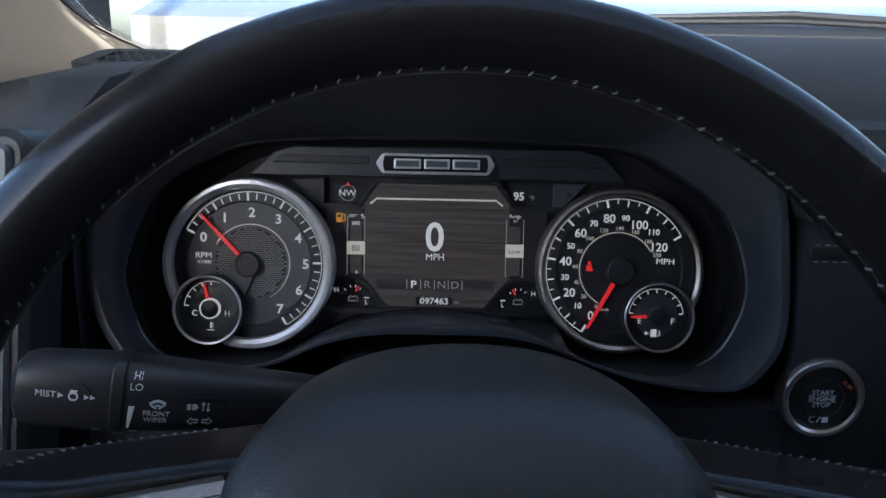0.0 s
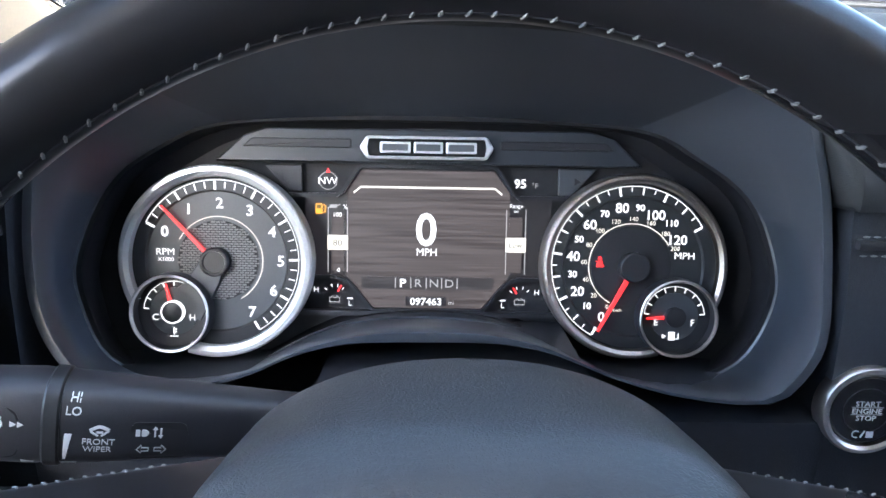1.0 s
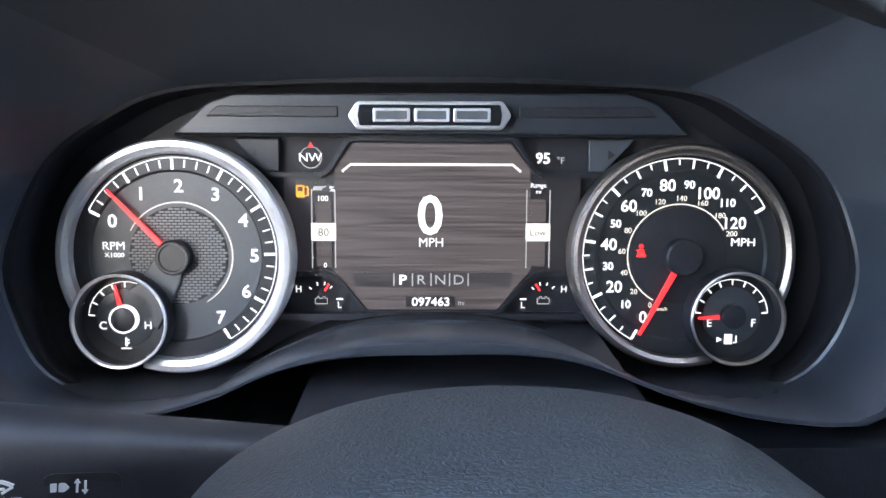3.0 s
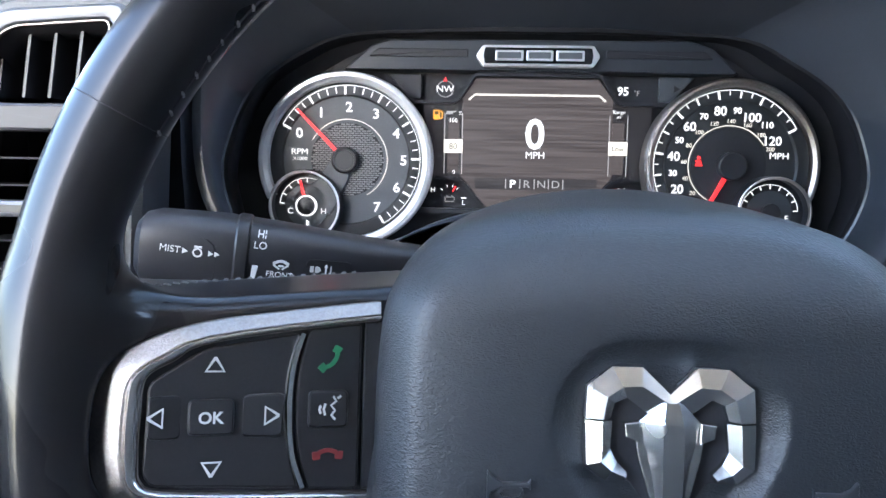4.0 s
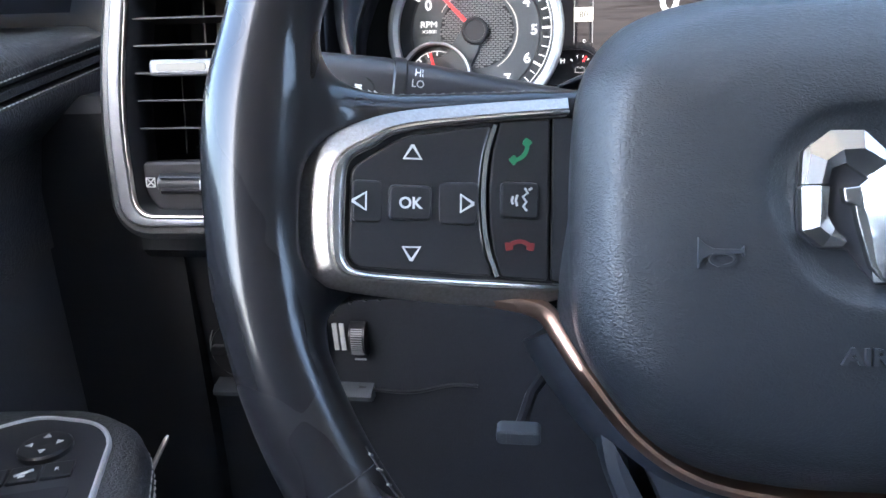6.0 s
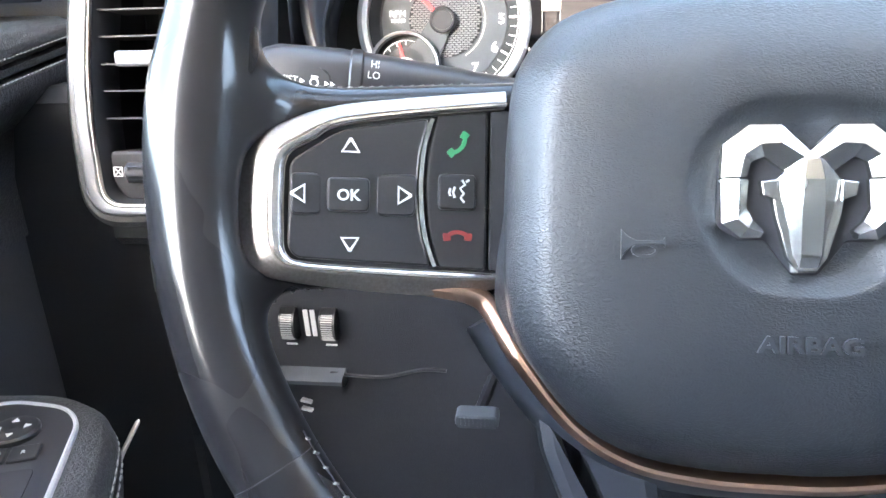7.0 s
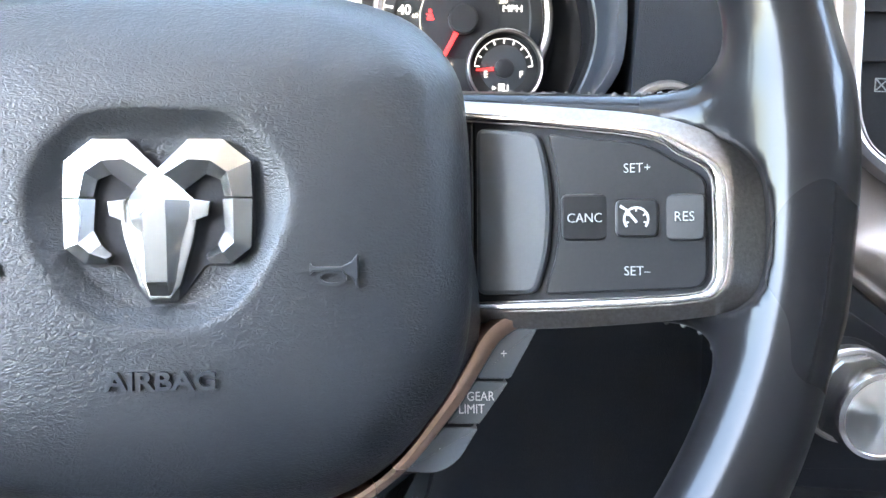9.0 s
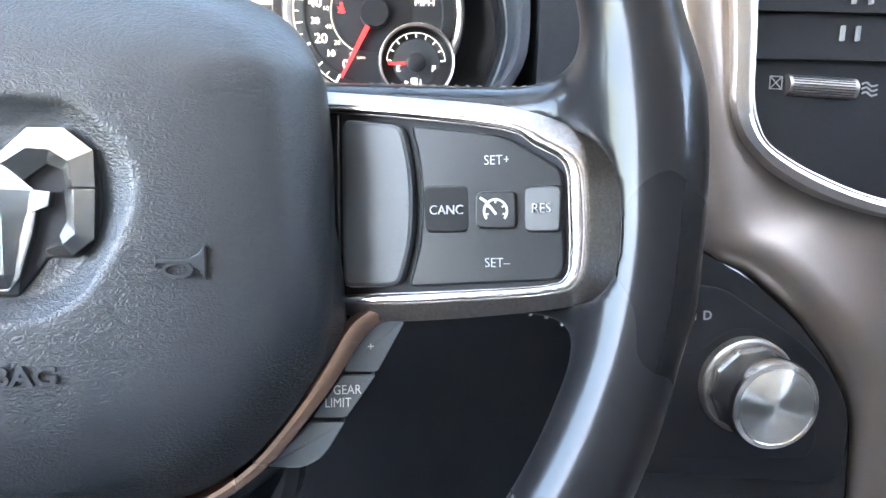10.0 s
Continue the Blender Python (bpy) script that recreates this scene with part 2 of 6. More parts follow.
def rounded(pts, r, n=5):
    """A polygon with its corners rounded; r is one radius or one for each corner."""
    out, k = [], len(pts)
    for i in range(k):
        p, a, b = Vector(pts[i]), Vector(pts[i - 1]), Vector(pts[(i + 1) % k])
        q = r[i] if isinstance(r, (list, tuple)) else r
        da, db = (a - p), (b - p)
        q = min(q, da.length * 0.49, db.length * 0.49)
        s, e = p + da.normalized() * q, p + db.normalized() * q
        for j in range(n + 1):
            t = j / n
            out.append(s * (1 - t) ** 2 + p * 2 * t * (1 - t) + e * t * t)
    return out


def box2(u0, u1, v0, v1):
    return [(u0, v0), (u1, v0), (u1, v1), (u0, v1)]


def area(pts):
    return 0.5 * sum(pts[i - 1][0] * pts[i][1] - pts[i][0] * pts[i - 1][1] for i in range(len(pts)))


def inset(pts, d):
    """The polygon drawn in by d."""
    pts = [Vector((p[0], p[1])) for p in pts]
    sgn, out, k = (1 if area(pts) > 0 else -1), [], len(pts)
    for i in range(k):
        a, b, c = pts[i - 1], pts[i], pts[(i + 1) % k]
        e, g = (b - a), (c - b)
        ne, ng = Vector((-e.y, e.x)), Vector((-g.y, g.x))
        nrm = (ne.normalized() if ne.length > 1e-9 else Vector((0, 0))) + (ng.normalized() if ng.length > 1e-9 else Vector((0, 0)))
        nrm = nrm.normalized() if nrm.length > 1e-6 else nrm
        out.append(b + nrm * sgn * d)
    return out


def loft(bm, loops, close=True, cap0=False, cap1=False):
    """Skin between loops of points of equal count."""
    rows = [[bm.verts.new(p) for p in loop] for loop in loops]
    k = len(rows[0])
    for a, b in zip(rows, rows[1:]):
        for i in range(k if close else k - 1):
            j = (i + 1) % k
            bm.faces.new((a[i], a[j], b[j], b[i]))
    if cap0:
        bm.faces.new(rows[0][::-1])
    if cap1:
        bm.faces.new(rows[-1])
    return bm


def plate(pts, w0, w1, bevel=0.0, bm=None, back=True):
    """A solid plate with an eased front edge."""
    bm = bm or bmesh.new()
    steps = [(0, w0)]
    if bevel:
        steps += [(0, w1 - bevel), (0.29 * bevel, w1 - 0.29 * bevel), (bevel, w1)]
    else:
        steps += [(0, w1)]
    loops = []
    for d, w in steps:
        line = inset(pts, d) if d else [Vector((p[0], p[1])) for p in pts]
        loops.append([(p[0], p[1], w) for p in line])
    loft(bm, loops, True, back, False)
    bm.verts.ensure_lookup_table()
    cap = bm.faces.new(bm.verts[-len(pts):])
    for e in cap.edges:
        e.smooth = False
    return bm


def lathe(profile, cu=0.0, cv=0.0, seg=64, a0=0.0, a1=360.0, bm=None, caps=True):
    """Turned form: profile of (radius, w)."""
    bm = bm or bmesh.new()
    full = abs(a1 - a0) >= 360
    n = seg if full else max(3, int(seg * abs(a1 - a0) / 360)) + 1
    angles = [radians(a0 + (a1 - a0) * i / (n if full else n - 1)) for i in range(n)]
    loops = []
    for r, w in profile:
        loops.append([(cu + r * math.cos(a), cv + r * math.sin(a), w) for a in angles])
    loft(bm, loops, full, caps and full and profile[0][0] > 0.01, caps and full and profile[-1][0] > 0.01)
    return bm


def soft_plate(pts, r, w0, w1, bev, n=4):
    """A plate with rounded corners, wide enough for its eased edge."""
    r = [max(q, 2.3 * bev) for q in r] if isinstance(r, (list, tuple)) else max(r, 2.3 * bev)
    return plate(rounded(pts, r, n), w0, w1, bev)


def disc(r, cu, cv, w, thick=1.0, seg=64):
    return lathe([(r, w - thick), (r, w)], cu, cv, seg)


def tube(path, r, seg=6, bm=None, caps=True):
    """A round bar along a path; r is one radius or one for each point."""
    bm = bm or bmesh.new()
    path = [Vector(p) for p in path]
    loops, up = [], None
    for i, p in enumerate(path):
        d = (path[min(i + 1, len(path) - 1)] - path[max(i - 1, 0)]).normalized()
        if up is None:
            up = d.orthogonal().normalized()
        up = (up - d * up.dot(d)).normalized()
        side = d.cross(up)
        q = r[i] if isinstance(r, (list, tuple)) else r
        loops.append([p + q * (math.cos(a) * up + math.sin(a) * side) for a in (2 * math.pi * j / seg for j in range(seg))])
    return loft(bm, loops, True, caps, caps)


def strip(path, width, w0, w1, bm=None):
    """A flat raised bar of even width along a line in the plane."""
    bm = bm or bmesh.new()
    path = [Vector((p[0], p[1])) for p in path]
    rows = []
    for i, p in enumerate(path):
        d = (path[min(i + 1, len(path) - 1)] - path[max(i - 1, 0)]).normalized()
        n = Vector((-d.y, d.x)) * width / 2
        rows.append([(p.x + n.x, p.y + n.y, w0), (p.x + n.x, p.y + n.y, w1), (p.x - n.x, p.y - n.y, w1), (p.x - n.x, p.y - n.y, w0)])
    return loft(bm, rows, True, True, True)


def text_mesh(s, size, u, v, w, thick=0.25, wide=1.0, turn=0.0, bold=0.0):
    """Lettering in the plane, centred on (u, v)."""
    cu = bpy.data.curves.new("lettering", "FONT")
    cu.body, cu.size, cu.align_x, cu.align_y = s, size / 0.73, "CENTER", "CENTER"
    cu.extrude, cu.resolution_u, cu.offset = thick, 3, bold
    ob = new("lettering", cu)
    bpy.context.view_layer.update()
    me = bpy.data.meshes.new_from_object(ob.evaluated_get(bpy.context.evaluated_depsgraph_get()))
    bpy.data.objects.remove(ob)
    bpy.data.curves.remove(cu)
    bm = bmesh.new()
    bm.from_mesh(me)
    bpy.data.meshes.remove(me)
    bmesh.ops.remove_doubles(bm, verts=bm.verts[:], dist=1e-4)
    if bm.verts:
        lo = [min(q.co[i] for q in bm.verts) for i in (0, 1)]
        hi = [max(q.co[i] for q in bm.verts) for i in (0, 1)]
        bm.transform(Matrix.Translation((-(lo[0] + hi[0]) / 2, -(lo[1] + hi[1]) / 2, 0)))
    bm.transform(Matrix.Translation((u, v, w)) @ Matrix.Rotation(radians(turn), 4, "Z") @ Matrix.Diagonal((wide, 1, 1, 1)))
    return bm


def polar(c, r, deg):
    return (c[0] + r * math.cos(radians(deg)), c[1] + r * math.sin(radians(deg)))


def join(*bms):
    """Several forms in one mesh."""
    out = bms[0]
    for b in bms[1:]:
        me = bpy.data.meshes.new("joined")
        b.to_mesh(me)
        b.free()
        out.from_mesh(me)
        bpy.data.meshes.remove(me)
    return out

# ---------------------------------------------------------------- cab shell
def slab(pts, x0, x1, m=None):
    """A form of constant (y, z) section between two x."""
    bm = bmesh.new()
    return loft(bm, [[(x, z, -y) for y, z in pts] for x in (x0, x1)], True, True, True)


def ring_wall(outer, hole, w0, w1):
    """A flat wall with one opening, both outlines of four corners."""
    bm = bmesh.new()
    loops = [[(*p, w0) for p in outer], [(*p, w1) for p in outer], [(*p, w1) for p in hole], [(*p, w0) for p in hole], [(*p, w0) for p in outer]]
    return loft(bm, loops)


X0, X1, YB, ZF, ZR = -470, 1250, -520, 130, 1400
ground = mesh_object("ground", plate(box2(-60000, 60000, -60000, 60000), -20, 0), CONCRETE, Matrix.Translation((0, 0, -0.65)) @ Matrix.Scale(0.001, 4))
tagged(ground, "pale concrete ground outside the truck", "ground", kind="structure")
floor = mesh_object("floor", plate(box2(X0, X1, -1100, -YB), ZF - 20, ZF), CARPET, Matrix.Rotation(0, 4, "X") @ Matrix.Diagonal((K, -K, K, 1)))
tagged(floor, "dark grey carpeted cab floor", "floor", kind="structure")
roof = mesh_object("ceiling", slab([(20, ZR), (20, ZR + 25), (YB, ZR + 25), (YB, ZR)], X0, X1), HEADLINER, HOME)
tagged(roof, "pale beige cloth headliner of the cab", "ceiling", kind="structure")
SIDE = Matrix(((0, 0, 1, 0), (1, 0, 0, 0), (0, 1, 0, 0), (0, 0, 0, 1)))  # (y, z, x)
# openings out of view are sized for light: low sill left, small hole right
for nm, x in (("wall_left", X0), ("wall_right", X1)):
    s = -30 if x < 0 else 30
    bm = ring_wall([(YB, ZF), (1100, ZF), (1100, ZR), (YB, ZR)], ([(YB + 70, 600), (660, 790), (180, ZR - 40), (YB + 70, ZR - 40)] if x < 0 else [(-420, 1080), (160, 1080), (80, ZR - 80), (-420, ZR - 80)]), x, x + s)
    tagged(mesh_object(nm, bm, DARK if x < 0 else TAN, Matrix.Scale(K, 4) @ SIDE), "cab side, its unseen window opening sized to shape the light", "wall", kind="structure")
# unseen wall without a window, set near to block light from behind
bm = plate(box2(X0, X1, ZF, ZR), -YB, -YB + 25)
tagged(mesh_object("wall_rear", bm, TAN, HOME), "grey cloth rear wall, unseen, set near to cut light from behind", "wall", kind="structure")
bm = slab([(1100, ZF), (1130, ZF), (1130, 872), (1100, 872)], X0, X1)
tagged(mesh_object("wall_front", bm, DARK, HOME), "dark bulkhead below the windscreen", "wall", kind="structure")
wind = mesh_object("window_front", slab([(1105, 872), (1109, 874), (24, ZR + 2), (20, ZR)], X0 + 10, X1 - 10), GLASS, HOME)
wind.visible_shadow = False
tagged(wind, "windscreen glass above the dashboard, tinted to dim the outside", "windscreen", kind="structure")

# ---------------------------------------------------------------- dashboard
dash = thing("dashboard", "black soft-touch truck dashboard with stitched leather bands", "dashboard", (300, 500, 150))
SECTION = [(438, 560), (428, 640), (428, 740), (436, 800), (455, 838), (500, 858), (600, 866), (800, 870), (1100, 872), (1100, 500), (520, 500)]
bm = bmesh.new()
loft(bm, [[(x, z - fall * max(0, (z - 700) / 160), -(y + (back if y < 500 and z < 840 else 0))) for y, z in SECTION] for x, fall, back in ((X0, 66, 50), (-390, 44, 50), (-345, 26, 50), (-305, 10, 50), (-262, 2, 50), (-240, 1, 20), (-208, 0, 0))], True, True, True)
part("left_panel", bm, SOFT, dash, "black grained leather panel", HOME, 50)
part("right_panel", slab([(455, 480)] + SECTION, 224, 300), SOFT, dash, "black grained leather panel", HOME)
ROLL = smooth_line([(429, 786), (429, 800), (437, 818), (458, 838), (500, 860), (570, 880), (680, 893), (820, 899), (960, 895), (1100, 886)], 4) + [Vector(p) for p in ((1100, 800), (480, 780))]
part("top_pad", slab(ROLL, 224, X1), DASH, dash, "charcoal grained dash top", HOME)
part("lower_panel", slab([(462, 300), (450, 420), (438, 560), (428.5, 640), (428.5, 668), (700, 668), (700, 300)], -300, 300), SOFT, dash, "", HOME)
part("back_panel", slab([(560, 600), (560, 845), (600, 845), (600, 600)], -205, 222), DARK, dash, "", HOME)



def stitch_row(pts, parent, m, r=0.8, pitch=6.0, dash_len=4.2, mat=LIGHTTHREAD, name="stitching"):
    """A row of separate thread stitches along a line."""
    bm, line = bmesh.new(), [Vector(p) for p in pts]
    run = 0.0
    for a, b in zip(line, line[1:]):
        n = max(1, int((b - a).length / pitch))
        d = (b - a) / n
        for i in range(n):
            s = a + d * i
            e = s + d * (dash_len / pitch)
            h = (s + e) / 2
            tube([s, h, e], [r * 0.4, r, r * 0.4], 5, bm)
    return tagged(part(name, bm, mat, parent, "grey thread stitches", m), kind="stuff")


for x0, x1 in ((-268, -210), (226, 298)):
    for z in (764, 774):
        stitch_row([(x0, z, -426.2), (x1, z, -426.2)], dash, HOME, 0.65, 5.5, 3.6, THREAD)
    part("band_groove", slab([(427.5, 766.5), (426.8, 769), (427.5, 771.5), (432, 771.5), (432, 766.5)], x0, x1), DARK, dash, "", HOME)
# instrument hood: tunnel from the front flange to the dial face
hood = thing("instrument_hood", "dark blue-grey plastic hood round the instruments", "instrument hood", (6, 430, 660))


def star(points, c, n=160):
    """Radii at even angles round c, of a closed outline."""
    line = smooth_line(points, 8, True)
    ang = sorted((math.atan2(p[1] - c[1], p[0] - c[0]), (Vector((p[0], p[1])) - Vector(c)).length) for p in line)
    a, r = [q[0] for q in ang], [q[1] for q in ang]
    grid = [-math.pi + 2 * math.pi * i / n for i in range(n)]
    return grid, np.interp(grid, a, r, period=2 * math.pi)


HC = (0, -5)
FRONT = [(-201, 24), (-203, -11), (-200, -43), (-190, -66), (-176, -79), (-147, -85), (-121, -83), (-89, -74), (-63, -62), (-31, -54), (2, -52), (34, -53.5), (63, -60), (92, -72), (123, -81.5), (156, -86.5), (180, -86), (194, -75), (205, -54), (205, -15), (199, 36), (182, 76), (130, 98), (60, 104), (0, 105), (-60, 104), (-130, 98), (-182, 76), (-196, 50)]
BACK = [(-215, -28), (-213, -57), (-203, -84), (-183, -97), (-146, -100), (-114, -96), (-88, -80), (-50, -66), (0, -62), (50, -66), (88, -80), (114, -96), (146, -100), (171, -98), (196, -83), (209, -57), (212, -29), (197, 15), (162, 42), (120, 60), (0, 66), (-120, 60), (-167, 42), (-196, 18)]
grid, rf = star(FRONT, HC)
_, rb = star(BACK, HC)


def star_loop(r, w, add=0.0):
    return [(HC[0] + (q + add) * math.cos(a), HC[1] + (q + add) * math.sin(a), w(math.degrees(a)) if callable(w) else w) for a, q in zip(grid, r)]


lip = lambda a: 90

low_side = np.clip(0.62 - 0.8 * np.abs(np.sin(grid) + 0.1), 0.06, 1)  # the black ring shows beside the dials
rm = rb + 0.3 * low_side * (rf - rb)
wm = 5 + 25 * (low_side - 0.06) / 0.56
HOODLOOPS = [star_loop(rf, lambda a: lip(a) - 14, 7), star_loop(rf, lambda a: lip(a) - 1, 6.5), star_loop(rf, lip, 5), star_loop(rf, lip, 1), star_loop(rf, lambda a: lip(a) - 2, 0), star_loop(0.65 * rf + 0.35 * rb, 60), [(p[0], p[1], k) for p, k in zip(star_loop(rm, 0), wm)], [(p[0], p[1], k - 1.2) for p, k in zip(star_loop(rm, 0, -1.2), wm)]]
# wall and ceiling split: the ceiling gets a darker copy, standing for brow shade
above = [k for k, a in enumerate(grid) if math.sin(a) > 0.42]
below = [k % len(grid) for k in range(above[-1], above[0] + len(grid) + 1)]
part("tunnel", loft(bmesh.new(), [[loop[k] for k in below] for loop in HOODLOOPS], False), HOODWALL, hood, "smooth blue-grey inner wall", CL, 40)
part("tunnel_ceiling", loft(bmesh.new(), [[loop[k] for k in above] for loop in HOODLOOPS], False), BLUEGREY, hood, "blue-grey hood ceiling, darker for the shade of its brow", CL, 40)
bm = bmesh.new()
loft(bm, [[(p[0], p[1], k - dw) for p, k in zip(star_loop(rm, 0, -dr), wm)] for dr, dw in ((0.6, 1.2), (4.0, 1.8), (5.0, 4.0))] + [star_loop(rb, -4, -3.5), star_loop(rb * 0.9, -9)])
part("lens_surround", bm, BLACK, hood, "matt black ring round the dials", CL, 40)
bm = bmesh.new()
loft(bm, [star_loop(rb * 1.02, -12), star_loop(rb * 1.02, -9)], True, True, True)
part("dial_backing", bm, DARK, hood, "matt black backing plate", CL)
CREST = smooth_line([(-212, 806), (-196, 838), (-178, 856), (-150, 868), (-105, 876), (-50, 881), (0, 883), (60, 882), (105, 878), (150, 869), (180, 857), (202, 844), (224, 836)], 4)


def brow_section(x, z):
    t = max(0.0, min(1.0, (x - 200) / 24))
    t = t * t * (3 - 2 * t)
    back = 872 + 14 * max(0.0, min(1.0, (x + 150) / 300))
    n = len(ROLL) - 2
    hoodside = smooth_line([(466, z - 12), (452, z - 8), (448, z - 3), (452, z + 2), (470, z + 5), (540, max(z + 7, 862)), (680, max(z + 8, back - 2)), (820, max(z + 8, back)), (960, back), (1100, back)], 4) + [Vector((1100, 800)), Vector((470, z - 12))]
    return [(x, a.y * (1 - t) + b.y * t, -(a.x * (1 - t) + b.x * t)) for a, b in zip(hoodside, ROLL)]


part("brow", loft(bmesh.new(), [brow_section(p[0], p[1]) for p in CREST], True, True, True), DASH, hood, "charcoal grained brow", HOME, 50)

# ---------------------------------------------------------------- instruments
cluster = thing("instrument_cluster", "lit instrument cluster with two round dials and a display", "instrument cluster", (6, 515, 690))


def needle(c, a, r0, r1, w, parent, wide=2.6):
    bm = bmesh.new()
    p, q = Vector(polar(c, r0, a)), Vector(polar(c, r1, a))
    n = Vector((-(q - p).y, (q - p).x)).normalized()
    pts = [p + n * wide / 2, p - n * wide / 2, q - n * wide * 0.28, q + n * wide * 0.28]
    plate(pts, w - 0.8, w + 0.5, 0.3, bm)
    return part("needle", bm, NEEDLE, parent, "red lit needle", CL)


def bezel(c, ro, ri, w0, w1, mat, parent, a0=0, a1=360, name="bezel"):
    mid = (ro + ri) / 2
    prof = [(ro, w0), (ro, w1 - 2), (ro - 1.2, w1 - 0.4), (mid, w1), (ri + 0.8, w1 - 1.5), (ri, w1 - 5), (ri, w0)]
    if a1 - a0 >= 360:
        bm = bmesh.new()
        loops = [[(c[0] + r * math.cos(t), c[1] + r * math.sin(t), w) for t in (2 * math.pi * i / 128 for i in range(128))] for r, w in prof + prof[:1]]
        loft(bm, loops)
    else:
        bm = lathe(prof, c[0], c[1], 128, a0, a1)
    return part(name, bm, mat, parent, "", CL)


def ticks(c, r0, r1, angles, width, w, mat, parent, name):
    for a in angles:
        part(name, strip([polar(c, r0, a), polar(c, r1, a)], width, w, w + 0.3), mat, parent, "", CL)


def arc(c, r, a0, a1, width, w, mat, parent, name="scale_line"):
    n = max(4, int(abs(a1 - a0) / 4))
    return part(name, strip([polar(c, r, a0 + (a1 - a0) * i / n) for i in range(n + 1)], width, w, w + 0.3), mat, parent, "", CL)


def legend(s, size, u, v, w, mat, parent, wide=1.0, name="legend", m=CL, turn=0.0, bold=0.0):
    return part(name, text_mesh(s, size, u, v, w, 0.12, wide, turn, bold), mat, parent, "", m)


TC, SC = (-132.4, -26.4), (127.8, -25.9)  # rings and hubs
TP, SP = (-131.3, -25.9), (126.6, -25.4)  # printed scales


def dial(c, ro, ri, mat, face, gap):
    d = part("dial", disc(ro - 1, *c, 10.5, 16), face, cluster, "", CL)
    part("dial_ring", lathe([(ri, 8), (ri, 11.5), (ri - 1, 12), (44.5, 12), (43, 10)], *c, 128, caps=False), DIAL, d, "dark printed scale ring", CL)
    bezel(c, ro, ri, 0, 17, mat, d, *gap)
    return d


# ring coloured paler than the speedometer's, for the light it catches
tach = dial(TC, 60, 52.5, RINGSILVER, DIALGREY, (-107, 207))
tach.name = "rev_counter"
tach["label"] = "slate grey dial with white numerals"
A7 = [152.4 - 30.24 * i for i in range(8)]
ticks(TP, 44.0, 49.6, A7, 1.4, 12, WHITE, tach, "thousand_mark")
ticks(TP, 45.2, 49.2, [152.4 - 30.24 * (i + j / 4) for i in range(7) for j in (1, 2, 3)], 0.75, 12, WHITE, tach, "quarter_mark")
arc(TP, 50.2, 152.4, -59.3, 0.5, 12, WHITE, tach)
for i, a in enumerate(A7):
    p = polar((-129.2, -26.6), {0: 40.0, 1: 38.4}.get(i, 36.6), a)
    legend(str(i), 6.8, p[0], p[1], 10.8, WHITE, tach, 1.05, "numeral", bold=0.15)
legend("RPM", 4.2, -164.5, -20.8, 10.8, WHITE, tach, 1.1)
legend("X1000", 2.4, -164.3, -25.6, 10.8, WHITE, tach, 1.15)
arc(TP, 27.5, 152, -60, 0.6, 10.7, CREAM, tach)
ins = part("woven_insert", disc(25, *TP, 11.2, 2), DARK, tach, "grey woven-pattern insert", CL)
bm = bmesh.new()
for i in range(-12, 13):
    for j in range(-16, 17):
        u, v = TP[0] + i * 3.2 + (j % 2) * 1.6, TP[1] + j * 1.5
        if (u - TP[0]) ** 2 + (v - TP[1]) ** 2 < 24.3 ** 2:
            plate(box2(u - 1.3, u + 1.3, v - 0.5, v + 0.5), 11.1, 11.6, 0, bm, False)
tagged(part("weave", bm, MESHGREY, ins, "", CL), kind="stuff")
part("bracket", plate([(-138, -19), (-126, -24), (-130, -40), (-142, -64), (-170, -52), (-152, -40)], 10, 14, 1), DIALGREY, tach, "slate arm to the small dial", CL)
part("hub", lathe([(9, 10), (9, 17), (8, 18), (7, 18), (6.6, 17.2), (0.01, 17.2)], *TC, 48), PLASTIC, tach, "", CL)
needle(TC, 134, 9.5, 47.5, 15, tach)

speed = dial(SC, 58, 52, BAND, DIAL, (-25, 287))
speed.name = "speedometer"
speed["label"] = "black dial with white numerals"
G = lambda mph: 241.6 - 1.7625 * mph
ticks(SP, 44.2, 49.6, [G(i) for i in range(0, 121, 20)], 1.4, 12, WHITE, speed, "major_mark")
ticks(SP, 45, 49.4, [G(i) for i in range(10, 120, 20)], 1.0, 12, WHITE, speed, "minor_mark")
ticks(SP, 46.6, 49.4, [G(i) for i in range(5, 120, 10)], 0.7, 12, WHITE, speed, "fine_mark")
arc(SP, 50, G(0), G(120), 0.5, 12, WHITE, speed)
for i in range(0, 121, 10):
    big = i % 20 == 0
    p = polar(SP, {100: 35.4, 120: 33.6}.get(i, 36.9), G(i))
    legend(str(i), 6.2 if big else 4.2, p[0], p[1], 10.8, WHITE, speed, 1.0, "numeral", bold=0.12)
for i in range(0, 201, 20):
    p = polar(SP, 29.6, G(i / 1.609))
    legend(str(i), 2.9, p[0], p[1], 10.8, CREAM, speed, 1.0, "small_numeral")
legend("MPH", 4.4, 160, -18.5, 10.8, WHITE, speed, 1.1)
legend("km/h", 2.0, 119, -53.5, 10.8, CREAM, speed, 1.0)
arc(SP, 26.6, G(0), G(120), 0.6, 10.8, CREAM, speed)
part("centre_disc", lathe([(25, 9), (25, 11.2), (24, 11.4), (0.01, 11.4)], *SP, 64), DARK, speed, "", CL)
part("hub", lathe([(9.5, 10), (9.5, 17), (8.5, 18), (0.01, 18)], *SC, 48), PLASTIC, speed, "", CL)
needle(SC, 242, 8, 46, 15, speed, 3.2)
